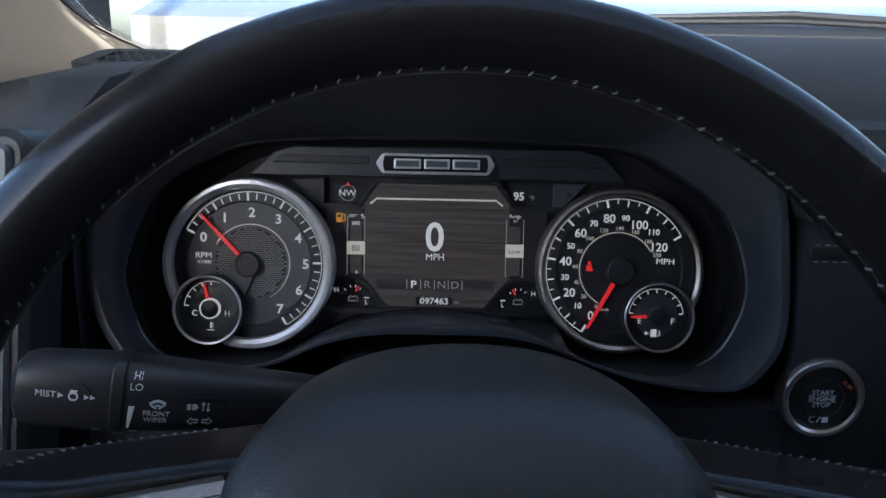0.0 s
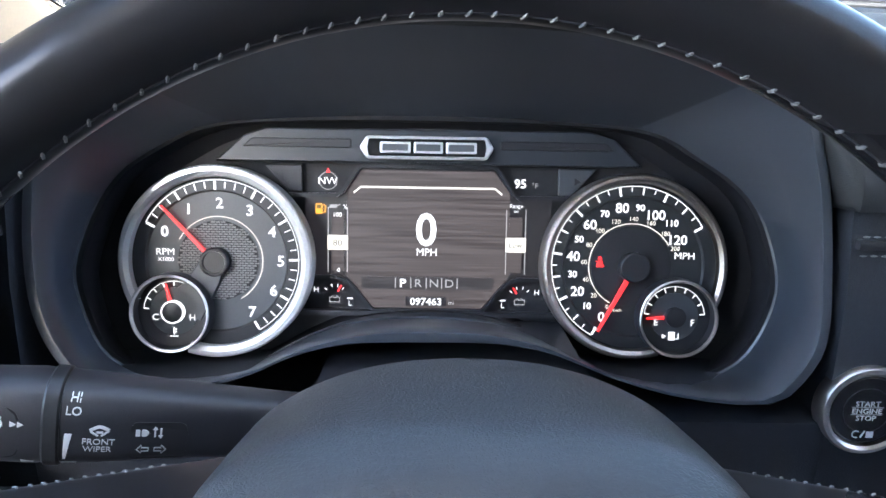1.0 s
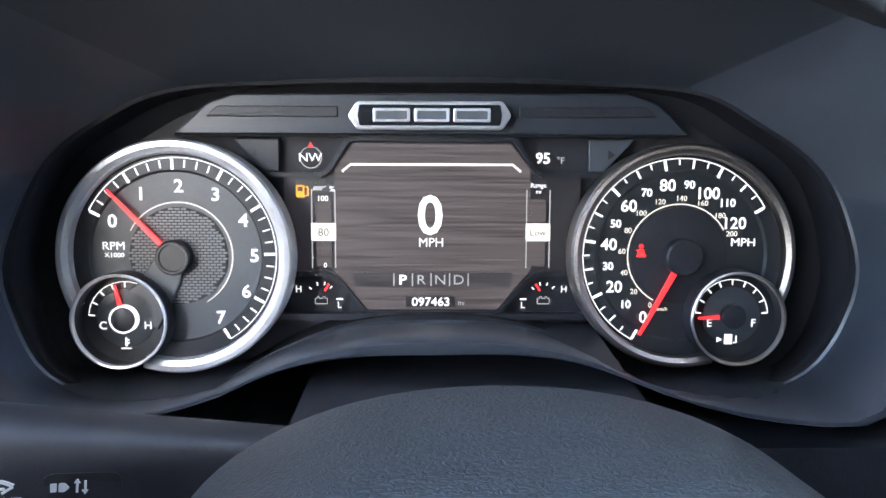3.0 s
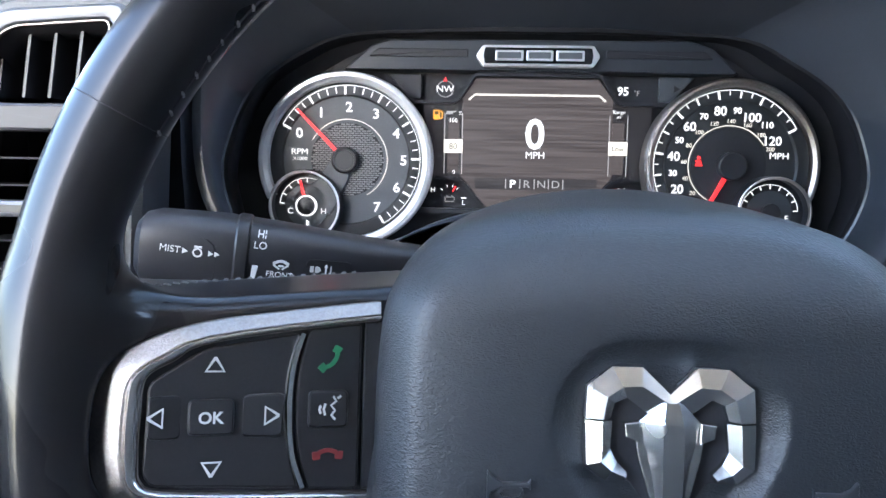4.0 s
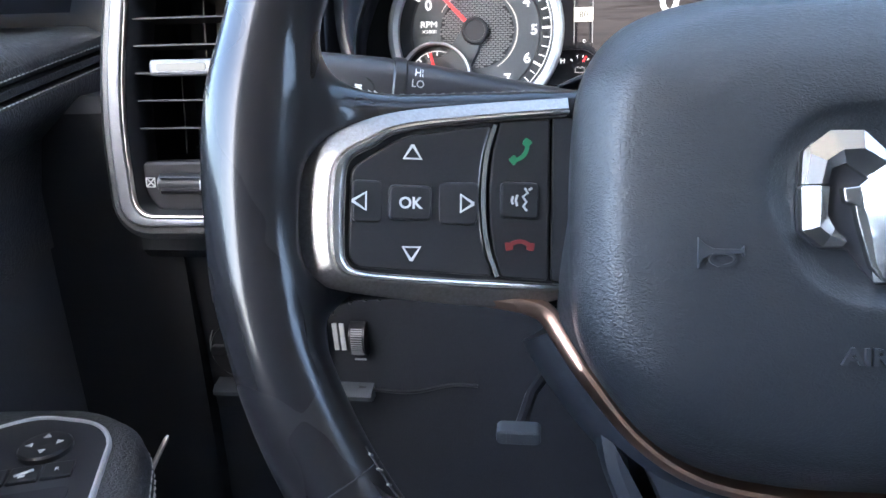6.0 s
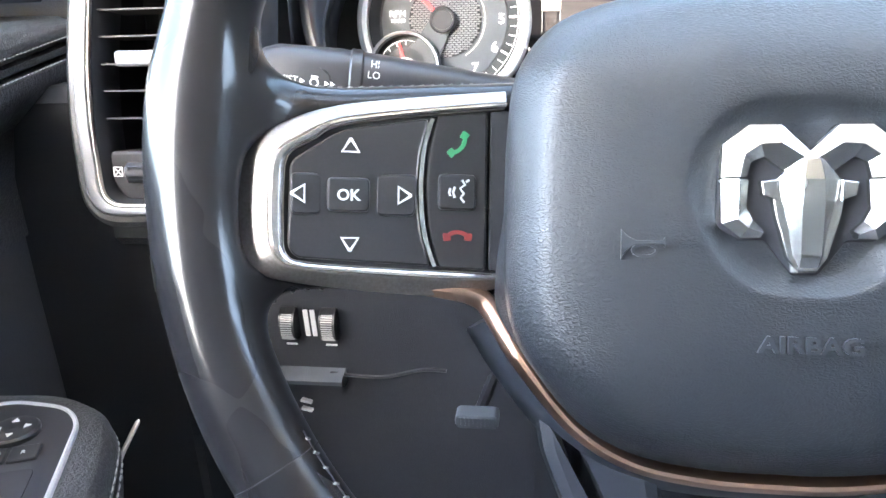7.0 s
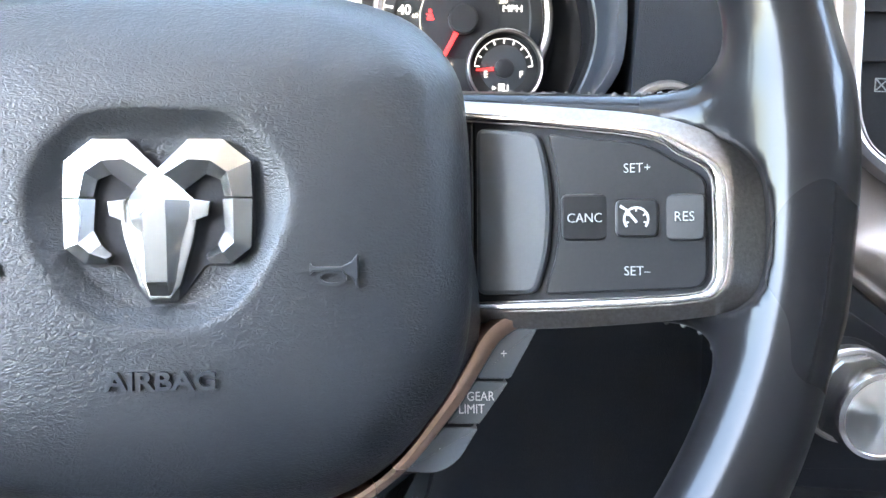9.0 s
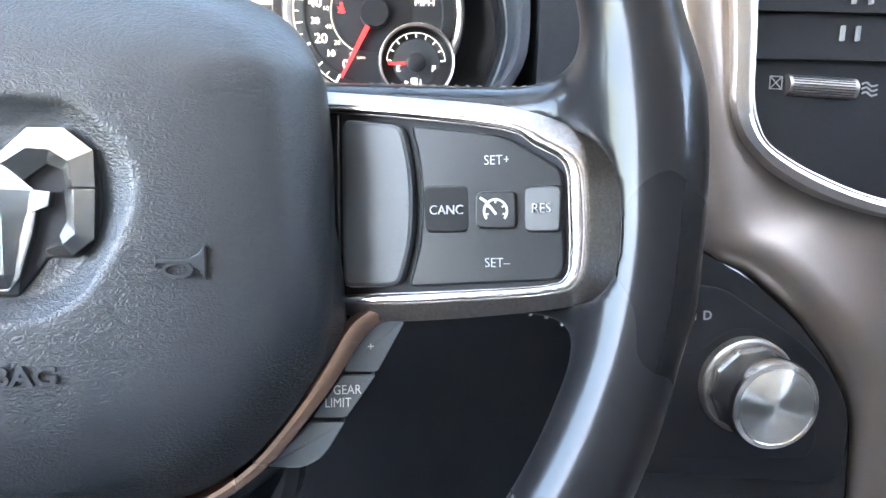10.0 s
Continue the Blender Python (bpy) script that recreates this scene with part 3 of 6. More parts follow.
bm = join(disc(1.2, 106.8, -20.6, 12, 0.4, 20), plate([(105.4, -22.2), (108.2, -22.2), (109.2, -26.2), (104.4, -26.2)], 11.6, 12), strip([(104.2, -22.4), (109.4, -25.6)], 0.6, 11.9, 12.2))
part("belt_symbol", bm, NEEDLE, speed, "red lit warning symbol", CL)


def small_dial(c, name, letters, hubmat, deg):
    d = part(name, disc(23, *c, 13, 15), DIAL, cluster, "small black dial with a chrome ring", CL)
    bezel(c, 24.6, 22.6, 2, 23, PLASTIC, d)
    # temperature ring coloured paler than the fuel ring, for the light it catches
    part("bright_ring", lathe([(24.2, 22.2), (24.3, 23.2), (23.7, 23.7), (22.9, 23.4), (22.5, 21.5)], *c, 96, caps=False), RINGSILVER if hubmat else SATIN, d, "thin bright ring", CL)
    part("inner_face", lathe([(15, 12), (15, 13.6), (14, 14), (0.01, 14)], *c, 48), DIALGREY, d, "", CL)
    arc(c, 19, 175, 5, 0.35, 13.2, WHITE, d)
    ticks(c, 16, 19, [175 - 21.25 * i for i in range(9)], 0.7, 13.2, WHITE, d, "mark")
    part("hub", lathe([(6.2, 13), (6.2, 17.5), (5.2, 18), (0.01, 18)], *c, 40), PLASTIC, d, "", CL)
    if hubmat:
        part("hub_ring", lathe([(7.2, 13), (7.2, 17.4), (6.3, 17.6), (6.2, 13)], *c, 48), hubmat, d, "", CL)
    for s, du in zip(letters, (-11.5, 11.5)):
        legend(s, 4.2, c[0] + du, c[1] - 3.6, 14.2, WHITE, d)
    needle(c, deg, 7, 18, 16, d, 2.2)
    return d


tempd = small_dial((-158.6, -58.0), "temperature_dial", "CH", WHITE, 104)
fueld = small_dial((154.4, -56.6), "fuel_dial", "EF", None, 183)
bm = join(strip([(-158.6, -68.0), (-158.6, -72.5)], 0.9, 14.0, 14.3), strip([(-161.2, -73.6), (-156, -73.6)], 0.6, 14.0, 14.3), strip([(-158.6, -69.2), (-156.9, -69.2)], 0.6, 14.0, 14.3), strip([(-158.6, -70.8), (-156.9, -70.8)], 0.6, 14.0, 14.3))
part("thermometer_symbol", bm, WHITE, tempd, "", CL)
bm = join(plate(box2(151, 155, -71.5, -66.2), 14.0, 14.3), strip([(155.6, -70.6), (157.2, -70.6), (157.2, -67)], 0.6, 14.0, 14.3), plate([(149.8, -69), (147, -67.6), (147, -70.4)], 14.0, 14.3))
part("pump_symbol", bm, WHITE, fueld, "", CL)

# central display and its surround
disp = part("display", plate(rounded([(-44, 33), (-56, 17), (-80, 17), (-80, -36), (-56, -37), (-48, -42), (-36, -57.5), (34, -57.5), (46, -42), (54, -37), (78, -37), (78, 17), (53, 17), (41, 33)], 1.5, 3), -8, -5), SCREENDARK, cluster, "lit display with a brushed picture", CL)
part("picture", plate([(-43.5, 32), (-53, 18.5), (-54, -35), (-47, -43), (-36, -56.5), (34, -56.5), (45, -43), (52, -35), (51, 18.5), (40.5, 32)], -5, -4.6), SCREEN, disp, "brown-grey brushed picture", CL)
part("shift_band", plate([(-44, -36.5), (42, -36.5), (41, -44.5), (-43, -44.5)], -4.6, -4.3), SCREENBAND, disp, "", CL)
part("top_bar", strip([(-49, 17.5), (-44.5, 21.2), (41.5, 21.2), (46, 17.5)], 1.3, -4.6, -4.1), CREAM, disp, "", CL)
legend("0", 21.5, -2.3, -5.6, -4.2, WHITE, disp, 0.95, "speed_digit", bold=0.5)
legend("MPH", 5.0, -1.8, -20.2, -4.2, WHITE, disp, 1.0)
for i, (s, mt) in enumerate((("P", WHITE), ("R", DIM), ("N", DIM), ("D", DIM))):
    legend(s, 5.4, -16.8 + 10.0 * i, -40.4, -4.0, mt, disp, 1.15, "gear_letter", bold=0.15 if s == "P" else 0)
for i in range(5):
    part("divider", strip([(-21.8 + 10.0 * i, -37), (-21.8 + 10.0 * i, -43.8)], 0.7, -4.2, -3.9), DIM, disp, "", CL)
part("odometer_window", plate(box2(-15.2, 11.2, -55.2, -49.6), -4.6, -4.3), SCREENDARK, disp, "", CL)
legend("097463", 4.7, -2.0, -52.4, -4.1, WHITE, disp, 1.08, "odometer", bold=0.1)
legend("mi", 2.8, 14.5, -53, -4.1, DIM, disp)
for side, top, box in ((-59.2, "100", "80"), (55.5, None, "Low")):
    for du in (-6.2, 6.2):
        part("bar_edge", strip([(side + du, 8), (side + du, -34)], 0.6, -4.8, -4.5), DIM, disp, "", CL)
    part("bar_head", plate([(side - 6.5, 11.5), (side + 6.5, 11.5), (side + 6.5, 6), (side + 5, 4.5), (side - 5, 4.5), (side - 6.5, 6)], -5, -4.7), SCREENDARK, disp, "", CL)
    part("bar_fill", plate(box2(side - 4, side + 4, -33, 3), -5, -4.7), SCREEN, disp, "", CL)
    b = part("bar_marker", plate(rounded(box2(side - 6.6, side + 6.6, -19.5, -10), 0.8, 2), -4.8, -3.9, 0.3), CREAM, disp, "lit cream marker", CL)
    legend(box, 4.4 if box == "80" else 3.6, side, -14.8, -3.8, SCREENDARK, b)
legend("100", 3.0, -59.2, 3.2, -4.4, WHITE, disp)
legend("%", 3.0, -54.5, 8.2, -4.4, WHITE, disp)
legend("Range", 2.6, 55.5, 10, -4.4, WHITE, disp)
legend("mi", 2.2, 55.5, 7, -4.4, WHITE, disp)
legend("0", 2.8, -58.5, -32.6, -4.4, WHITE, disp)
part("can_symbol", join(plate([(-65, 7.4), (-60, 7.4), (-59, 9.6), (-64, 9.6)], -4.6, -4.3), strip([(-59.5, 9), (-57.6, 9.6)], 0.7, -4.6, -4.3)), DIM, disp, "", CL)
bm = join(plate(rounded(box2(-73.5, -69.2, 3.6, 10.2), 0.5, 2), -4.9, -4.5), strip([(-69, 4.6), (-67.4, 4.6), (-67.2, 8.4), (-68.6, 9.6)], 0.9, -4.9, -4.5))
part("fuel_warning", bm, AMBER, disp, "amber lit fuel symbol", CL)
part("fuel_warning_window", plate(box2(-72.7, -70, 7, 9.2), -4.5, -4.3), SCREENDARK, disp, "", CL)
# compass and outside temperature
legend("NW", 4.6, -65.5, 24.8, -4.3, WHITE, disp, 1.1)
bm = bmesh.new()
strip([polar((-65.5, 24.8), 5.6, 10 * i) for i in range(37)], 0.5, -4.8, -4.6, bm)
part("compass_ring", bm, DIM, disp, "", CL)
part("compass_mark", plate([(-67, 30), (-64, 30), (-65.5, 33)], -4.6, -4.2), NEEDLE, disp, "", CL)
legend("95", 5.8, 57.5, 24.7, -4.3, WHITE, disp, 1.0, bold=0.15)
legend("°F", 3.6, 67, 23.6, -4.3, DIM, disp)
for sgn, hl, ll in ((-1, -73, -51), (1, 70, 48)):
    c = (sgn * 60 - 1, -50)
    bm = bmesh.new()
    for a in (140, 105, 75, 45):
        strip([polar((c[0], c[1]), 6.6, a), polar((c[0], c[1]), 8.4, a)], 0.6, -4.8, -4.4, bm)
    part("minor_scale", bm, WHITE, disp, "", CL)
    part("minor_needle", strip([polar(c, 4, 60 if sgn < 0 else 120), polar(c, 8.5, 60 if sgn < 0 else 120)], 1.1, -4.6, -4.1), NEEDLE, disp, "", CL)
    part("minor_symbol", strip([(c[0] - 3.2, -53.6), (c[0] + 3.2, -53.6), (c[0] + 3.2, -50.6), (c[0] + 2, -50.6), (c[0] + 2, -49.8), (c[0] + 1, -49.8), (c[0] + 1, -50.6), (c[0] - 1, -50.6), (c[0] - 1, -49.8), (c[0] - 2, -49.8), (c[0] - 2, -50.6), (c[0] - 3.2, -50.6), (c[0] - 3.2, -53.6)], 0.5, -4.8, -4.5), DIM, disp, "", CL)
    legend("H", 3.6, hl, -45.5, -4.4, WHITE, disp)
    legend("L", 3.6, ll, -54.2, -4.4, WHITE, disp)
    part("low_bar", strip([(ll - 1.8, -51), (ll + 1.8, -51)], 0.8, -4.6, -4.3), WHITE, disp, "", CL)
# raised black frames between the cells
part("display_frame", strip([(-92, 15.6), (-60, 15.6), (-56, 18), (-46, 33.5), (-43, 34.8), (40, 34.8), (43, 33.5), (53, 18), (57, 15.6), (88, 15.6)], 2.6, -6, -1.2), PLASTIC, cluster, "", CL)
part("lower_frame", strip([(-82, -37), (-60, -37), (-55, -38.5), (-50, -42), (-38, -56.5), (-35, -58.4), (33, -58.4), (36, -56.5), (48, -42), (53, -38.5), (58, -37), (80, -37)], 2.4, -6, -1.5), PLASTIC, cluster, "", CL)
part("sill", strip([(-84, -60), (82, -60)], 3.4, -6, 0), PLASTIC, cluster, "", CL)
for sgn in (-1, 1):
    part("turn_signal_window", plate(rounded([(sgn * 82, 34.5), (sgn * 106, 34.5), (sgn * 90, 17.5), (sgn * 82, 17.5)], 1, 2), -7, -3.5, 0.5), DIALGREY if sgn > 0 else PLASTIC, cluster, "unlit turn signal window", CL)
    part("turn_arrow", plate([(sgn * 93 - 1, 29), (sgn * 93 + 3 * sgn, 26.5), (sgn * 93 - 1, 24)], -3.6, -3.2), DARK, cluster, "", CL)
part("upper_panel", plate(rounded([(-136, 36), (-117, 53), (-104, 57.5), (100, 58), (116, 53), (134, 36)], 1.5, 3), -9, 2, 1.2), BLUEGREY, cluster, "stepped blue-grey panel over the display", CL)
part("panel_step", plate(rounded([(-118, 45.5), (-112, 51), (-50, 51), (-50, 45.5)], 0.8, 2), 2, 3, 0.5), PLASTIC, cluster, "", CL)
part("panel_step", plate(rounded([(44, 51), (110, 51), (116, 45.5), (44, 45.5)], 0.8, 2), 2, 3, 0.5), PLASTIC, cluster, "", CL)
plaque = part("plaque", plate(rounded([(-44.7, 46), (-40, 53.3), (35, 53.3), (39.5, 46), (35, 38.9), (-40, 38.9)], 2, 4), 0, 8, 1.4), RINGSILVER, cluster, "chrome framed black plaque with silver blocks", CL)
part("plaque_field", plate(rounded([(-39.5, 46), (-38.5, 51.4), (33.5, 51.4), (34.5, 46), (33.5, 40.8), (-38.5, 40.8)], 1, 3), 7.5, 8.4, 0.2), GLOSS, plaque, "", CL)
for u0, u1 in ((-31.5, -12.5), (-10.5, 7.5), (9.5, 28.5)):
    part("block", plate(rounded(box2(u0, u1, 42.6, 49.6), 0.8, 2), 8, 9.4, 0.5), RINGSILVER, plaque, "plain silver block", CL)
    part("block_face", plate(rounded(box2(u0 + 1.6, u1 - 1.6, 44.0, 48.2), 0.5, 2), 9.2, 9.7, 0.2), SATINBLACK, plaque, "grey block face", CL)

# ---------------------------------------------------------------- steering wheel
wheel = thing("steering_wheel", "worn black leather steering wheel with satin metal spokes", "steering wheel", (24, 300, 650))
RC, RR = (-5.0, 24.6, 17.0), 195.4


def rim_point(a, r, w):
    return (RC[0] + r * math.cos(a), RC[1] + r * math.sin(a), RC[2] + w)


# outer and inner line of the switch bezel on a spoke, from the hub round the far end and back
STATIONS = [((57.4, 40.1), (56.8, 33.4)), ((26, 36.2), (26, 29.4)), ((-4.2, 31.6), (-3.4, 24.4)), ((-23.4, 24.8), (-12.5, 19.2)), ((-34.6, 15.6), (-21.2, 13.4)), ((-37.9, 2), (-22.6, 2)), ((-37.1, -17.2), (-22.7, -13)), ((-31.4, -26.8), (-21.6, -20.6)), ((-19.1, -30.7), (-14.5, -23.6)), ((16.6, -34.7), (16, -25.7)), ((40, -35.6), (40, -26.8)), ((57, -32.6), (56, -27.8))]


def spoke_frame(side):
    return inside(WH, -148, 12.4, 5, -21) if side < 0 else inside(WH, 143.5, 11.8, 4, 21) @ Matrix.Diagonal((-1, 1, 1, 1))


TO_SPOKE = {side: np.array((spoke_frame(side).inverted() @ WH)) for side in (-1, 1)}
POCKET = np.array([(p[0], p[1]) for p in smooth_line([q[0] for q in STATIONS], 4)])


def blend(a, b, k):
    """Union of two distance fields with a rounded crease."""
    h = np.maximum(k - np.abs(a - b), 0) / k
    return np.minimum(a, b) - h * h * k / 4


def in_outline(poly, x, y):
    """Distance to a closed outline, negative inside."""
    best = np.full(x.shape, 1e9)
    odd = np.zeros(x.shape, bool)
    for (x0, y0), (x1, y1) in zip(poly, np.roll(poly, -1, 0)):
        ex, ey = x1 - x0, y1 - y0
        t = np.clip(((x - x0) * ex + (y - y0) * ey) / (ex * ex + ey * ey + 1e-9), 0, 1)
        best = np.minimum(best, (x - x0 - t * ex) ** 2 + (y - y0 - t * ey) ** 2)
        if y0 != y1:
            odd ^= ((y0 > y) != (y1 > y)) & (x < x0 + (y - y0) * ex / ey)
    return np.where(odd, -1, 1) * np.sqrt(best)


def leather_field(u, v, w):
    """Distance to the leather of the wheel: a rim that swells where thumbs rest and flows into two spokes."""
    du, dv, dw = u - RC[0], v - RC[1], w - RC[2]
    r, deg = np.hypot(du, dv), np.degrees(np.arctan2(dv, du))
    fat = sum(np.exp(-((deg - c + 180) % 360 - 180) ** 2 / 320) for c in (32, 148))
    low = sum(np.exp(-((deg - c + 180) % 360 - 180) ** 2 / 450) for c in (-28, 208))
    slim = np.exp(-((deg - 4 + 180) % 360 - 180) ** 2 / 850)
    ra, rw = 15.1 + 1.1 * fat + 1.3 * low - 1.2 * slim, 14.8 + 1.6 * fat + 0.8 * low
    q = np.hypot((r - RR - 0.6 * low + 2.6 * slim) / ra, dw / rw)
    d = (q - 1) * 15.2
    for side in (-1, 1):
        m = TO_SPOKE[side]
        near = (side * u > 55) & (np.abs(v - 10) < 95)
        p = np.stack((u[near], v[near], w[near], np.ones(near.sum())))
        a, b, c = (m @ p)[:3]
        qa = np.maximum(a - 84, -54 - a)
        qb = np.maximum(b - (38.4 + 0.09 * np.maximum(a, 0) + 0.2 * np.maximum(-4 - c, 0)), -34.0 - 0.05 * np.maximum(a, 0) - b)
        qc = np.maximum(c + 8.0, -52 - c)
        R = 7.0
        body = np.sqrt(sum(np.maximum(x + R, 0) ** 2 for x in (qa, qb, qc))) + np.minimum(np.maximum(np.maximum(qa, qb), qc) + R, 0) - R
        both = blend(d[near], body, 26.0 + 4.0 * np.tanh(b / 12))
        if len(a):
            near_pocket = (c > -13) & (both < 8) & (a > -44)
            cut = np.full(a.shape, -1e3)
            cut[near_pocket] = np.minimum(-0.2 - in_outline(POCKET, a[near_pocket], b[near_pocket]), c[near_pocket] + 9.0)
            both = np.maximum(both, cut)
        d[near] = both
    return d


def leather_slope(p, e=0.4):
    g = np.stack([(leather_field(*(p + o[:, None])) - leather_field(*(p - o[:, None]))) / (2 * e) for o in np.eye(3) * e])
    return g / np.maximum(np.linalg.norm(g, axis=0), 1e-6)


def on_leather(p, lift=0.0):
    """Points moved on to the leather, and its outward directions there."""
    p = np.array(p, float).T
    for _ in range(6):
        p = p - leather_slope(p) * (leather_field(*p) - lift)
    return p.T, leather_slope(p).T


def skin(field, lo, hi, h):
    """Quads over the zero surface of a distance field, one point to a cell."""
    axes = [np.arange(a, b + h, h) for a, b in zip(lo, hi)]
    f = field(*np.meshgrid(*axes, indexing="ij"))
    n = np.array(f.shape) - 1
    total, count, pos = np.zeros((3, *n)), np.zeros(n), np.indices(f.shape)
    cut = []
    for k in range(3):
        a = [slice(None)] * 3
        b = [slice(None)] * 3
        a[k], b[k] = slice(0, -1), slice(1, None)
        f0, f1 = f[tuple(a)], f[tuple(b)]
        hit = (f0 < 0) != (f1 < 0)
        t = np.where(hit, f0 / np.where(hit, f0 - f1, 1), 0)
        cut.append((hit, f0 < 0))
        i1, i2 = [x for x in range(3) if x != k]
        for s1 in (0, 1):
            for s2 in (0, 1):
                src, dst = [slice(None)] * 3, [slice(None)] * 3
                for ax, sh in ((i1, s1), (i2, s2)):
                    src[ax] = slice(0, -1) if sh == 0 else slice(1, None)
                sub, w8 = hit[tuple(src)], t[tuple(src)]
                count += sub
                for c in range(3):
                    base = pos[c][tuple(a)][tuple(src)] + (w8 if c == k else 0)
                    total[c] += np.where(sub, base, 0)
    used = count > 0
    ids = np.full(n, -1)
    ids[used] = np.arange(used.sum())
    verts = (total[:, used] / count[used]) * h + np.array(lo)[:, None]
    faces = []
    for k in range(3):
        hit, neg = cut[k]
        i1, i2 = [(1, 2), (2, 0), (0, 1)][k]
        at = np.argwhere(hit)
        at = at[(at[:, i1] > 0) & (at[:, i2] > 0) & (at[:, i1] < n[i1]) & (at[:, i2] < n[i2])]
        def cell(d1, d2):
            q = at.copy()
            q[:, i1] -= d1
            q[:, i2] -= d2
            return ids[tuple(q.T)]
        quad = np.stack((cell(1, 1), cell(0, 1), cell(0, 0), cell(1, 0)), 1)
        flip = ~neg[tuple(at.T)]
        quad[flip] = quad[flip][:, ::-1]
        faces.append(quad)
    return verts, np.concatenate(faces)


def leather_mesh():
    verts, faces = skin(leather_field, (-217, -176, -76), (209, 236, 36), 2.0)
    for _ in range(3):
        verts = verts - leather_slope(verts) * leather_field(*verts)
    me = bpy.data.meshes.new("rim")
    me.from_pydata([WH @ Vector(q) for q in verts.T], [], faces.tolist())
    me.polygons.foreach_set("use_smooth", [True] * len(me.polygons))
    me.materials.append(LEATHER)
    return me


rim = new("rim", leather_mesh())
rim.parent = wheel
rim.matrix_parent_inverse = wheel.matrix_world.inverted()
rim["label"] = "black leather rim and spokes, polished by wear"


def sewn(points, pitch, lean, thick, name, mat, rng, lift=0.15):
    """Hand-sewn thread over a seam: a slanting stitch at every pitch along a line on the leather."""
    line = [Vector(p) for p in points]
    mid, tang, run = [], [], pitch * 0.5
    for a, b in zip(line, line[1:]):
        span = (b - a).length
        while run < span:
            mid.append(a.lerp(b, run / span))
            tang.append((b - a).normalized())
            run += pitch * rng.uniform(0.9, 1.1)
        run -= span
    foot, up = on_leather(mid, lift)
    bm = bmesh.new()
    for p, n, t in zip(foot, up, tang):
        p, n = Vector(p), Vector(n)
        side = n.cross(t).normalized()
        d = (t * 0.55 + side * lean).normalized() * rng.uniform(1.3, 1.7)
        tube([p - d - n * 0.5, p - d * 0.5 + n * 0.1, p + d * 0.5 + n * 0.1, p + d - n * 0.5], [0.25, thick, thick, 0.25], 5, bm)
    return tagged(part(name, bm, mat, rim, "grey seam stitches", WH), kind="stuff")


rng = random.Random(4)
ARCS = {"top": [26.5 + 127 * i / 90 for i in range(91)], "bottom": [211 + 116 * i / 80 for i in range(81)]}
for where, degs in ARCS.items():
    line = [rim_point(radians(d), RR - 15.2 * math.cos(radians(10)), 15.2 * math.sin(radians(10))) for d in degs]
    sewn(line, 7.6 if where == "top" else 6.2, 0.9, 0.62, "stitching", THREAD, rng)
    foot, up = on_leather(line, 0.0)
    part("seam", tube([tuple(q) for q in foot], 0.45, 5, caps=False), DARK, rim, "", WH)
for side in (-1, 1):
    back = WH.inverted() @ spoke_frame(side)
    for path in ([(-24, 70, -10), (-22.5, 58, -18), (-18.5, 50, -30), (-10, 46.5, -40), (5, 46.5, -46), (20, 48, -47), (61, 51.5, -47)], [(-6, -37.3, -13), (-15.5, -40.5, -12), (-20.5, -47, -10), (-21, -62, -8), (-16, -78, -8)]):
        sewn([back @ p for p in smooth_line(path, 5)], 4.4, 0.8 * side, 0.5, "seam_stitches", THREAD, rng)
# cross seams where the leather pieces meet
for d in (153, 27, 213, 327):
    a = radians(d)
    foot, up = on_leather([rim_point(a, RR + 16 * math.cos(t), 16 * math.sin(t)) for t in (2 * math.pi * i / 40 for i in range(41))])
    part("cross_seam", tube([tuple(q) for q in foot], 0.28, 5), DARK, rim, "", WH)

# airbag cover
HALF = [(0, 90), (35, 89), (60, 84), (78, 74.5), (89, 58), (92.5, 38), (93.4, 5), (93.2, -16), (90.4, -33), (83.0, -47.5), (66.5, -67), (47, -78), (22, -82.3), (0, -82.8)]
PADLINE = [(p[0] - 0.5, p[1]) for p in HALF] + [(-p[0] - 0.5, p[1]) for p in HALF[-2:0:-1]]
PC = (0.0, 8.0)
pg, pr = star(PADLINE, PC, 144)
OCT = [(38, 20), (34, 30), (24, 40), (12, 42.5), (2, 42.7), (-10, 42.5), (-21, 39.5), (-31, 29), (-34.5, 19), (-33, 8), (-24, -9), (-13, -17), (2, -19), (15, -17.5), (26, -10), (36, 8)]
_, po = star(OCT, PC, 144)


def pad_loop(r, w, lift=0.0):
    out = []
    for a, q in zip(pg, r):
        u, v = PC[0] + q * math.cos(a), PC[1] + q * math.sin(a)
        drop = 20 * min(1, max(0, (v - 54) / 36)) ** 1.05 + 7.5 * min(1, max(0, (-41 - v) / 41)) ** 1.3
        out.append((u, v + lift * max(0, math.sin(a)) ** 2, w - drop))
    return out


bm = bmesh.new()
stages = [(1.0, -50, 14), (1.0, -24, 8), (1.0, -10, 3), (1.0, -6, 2), (0.995, 0.5, 0), (0.975, 5.5, 0), (0.93, 10.4, 0), (0.875, 14.8, 0), (0.85, 16.2, 0), (0.81, 17.1, 0), (0.72, 18.1, 0), (0.60, 18.8, 0)]
skirt = 0.042 * np.clip(-np.sin(np.array(pg)) / 0.3, 0, 1)
loops = [pad_loop(np.array(pr) * (s + (skirt if w < -8 else 0)), w, up) for s, w, up in stages]
loops += [pad_loop(po * s, w) for s, w in ((1.10, 19.2), (1.03, 19.1), (1.0, 18.7), (0.98, 18.2), (0.80, 14.1), (0.77, 13.7), (0.66, 13.5), (0.35, 13.5))]
loft(bm, loops, True, True, True)
pad = part("airbag_cover", bm, VINYL, wheel, "grained black airbag cover", WH, 50)
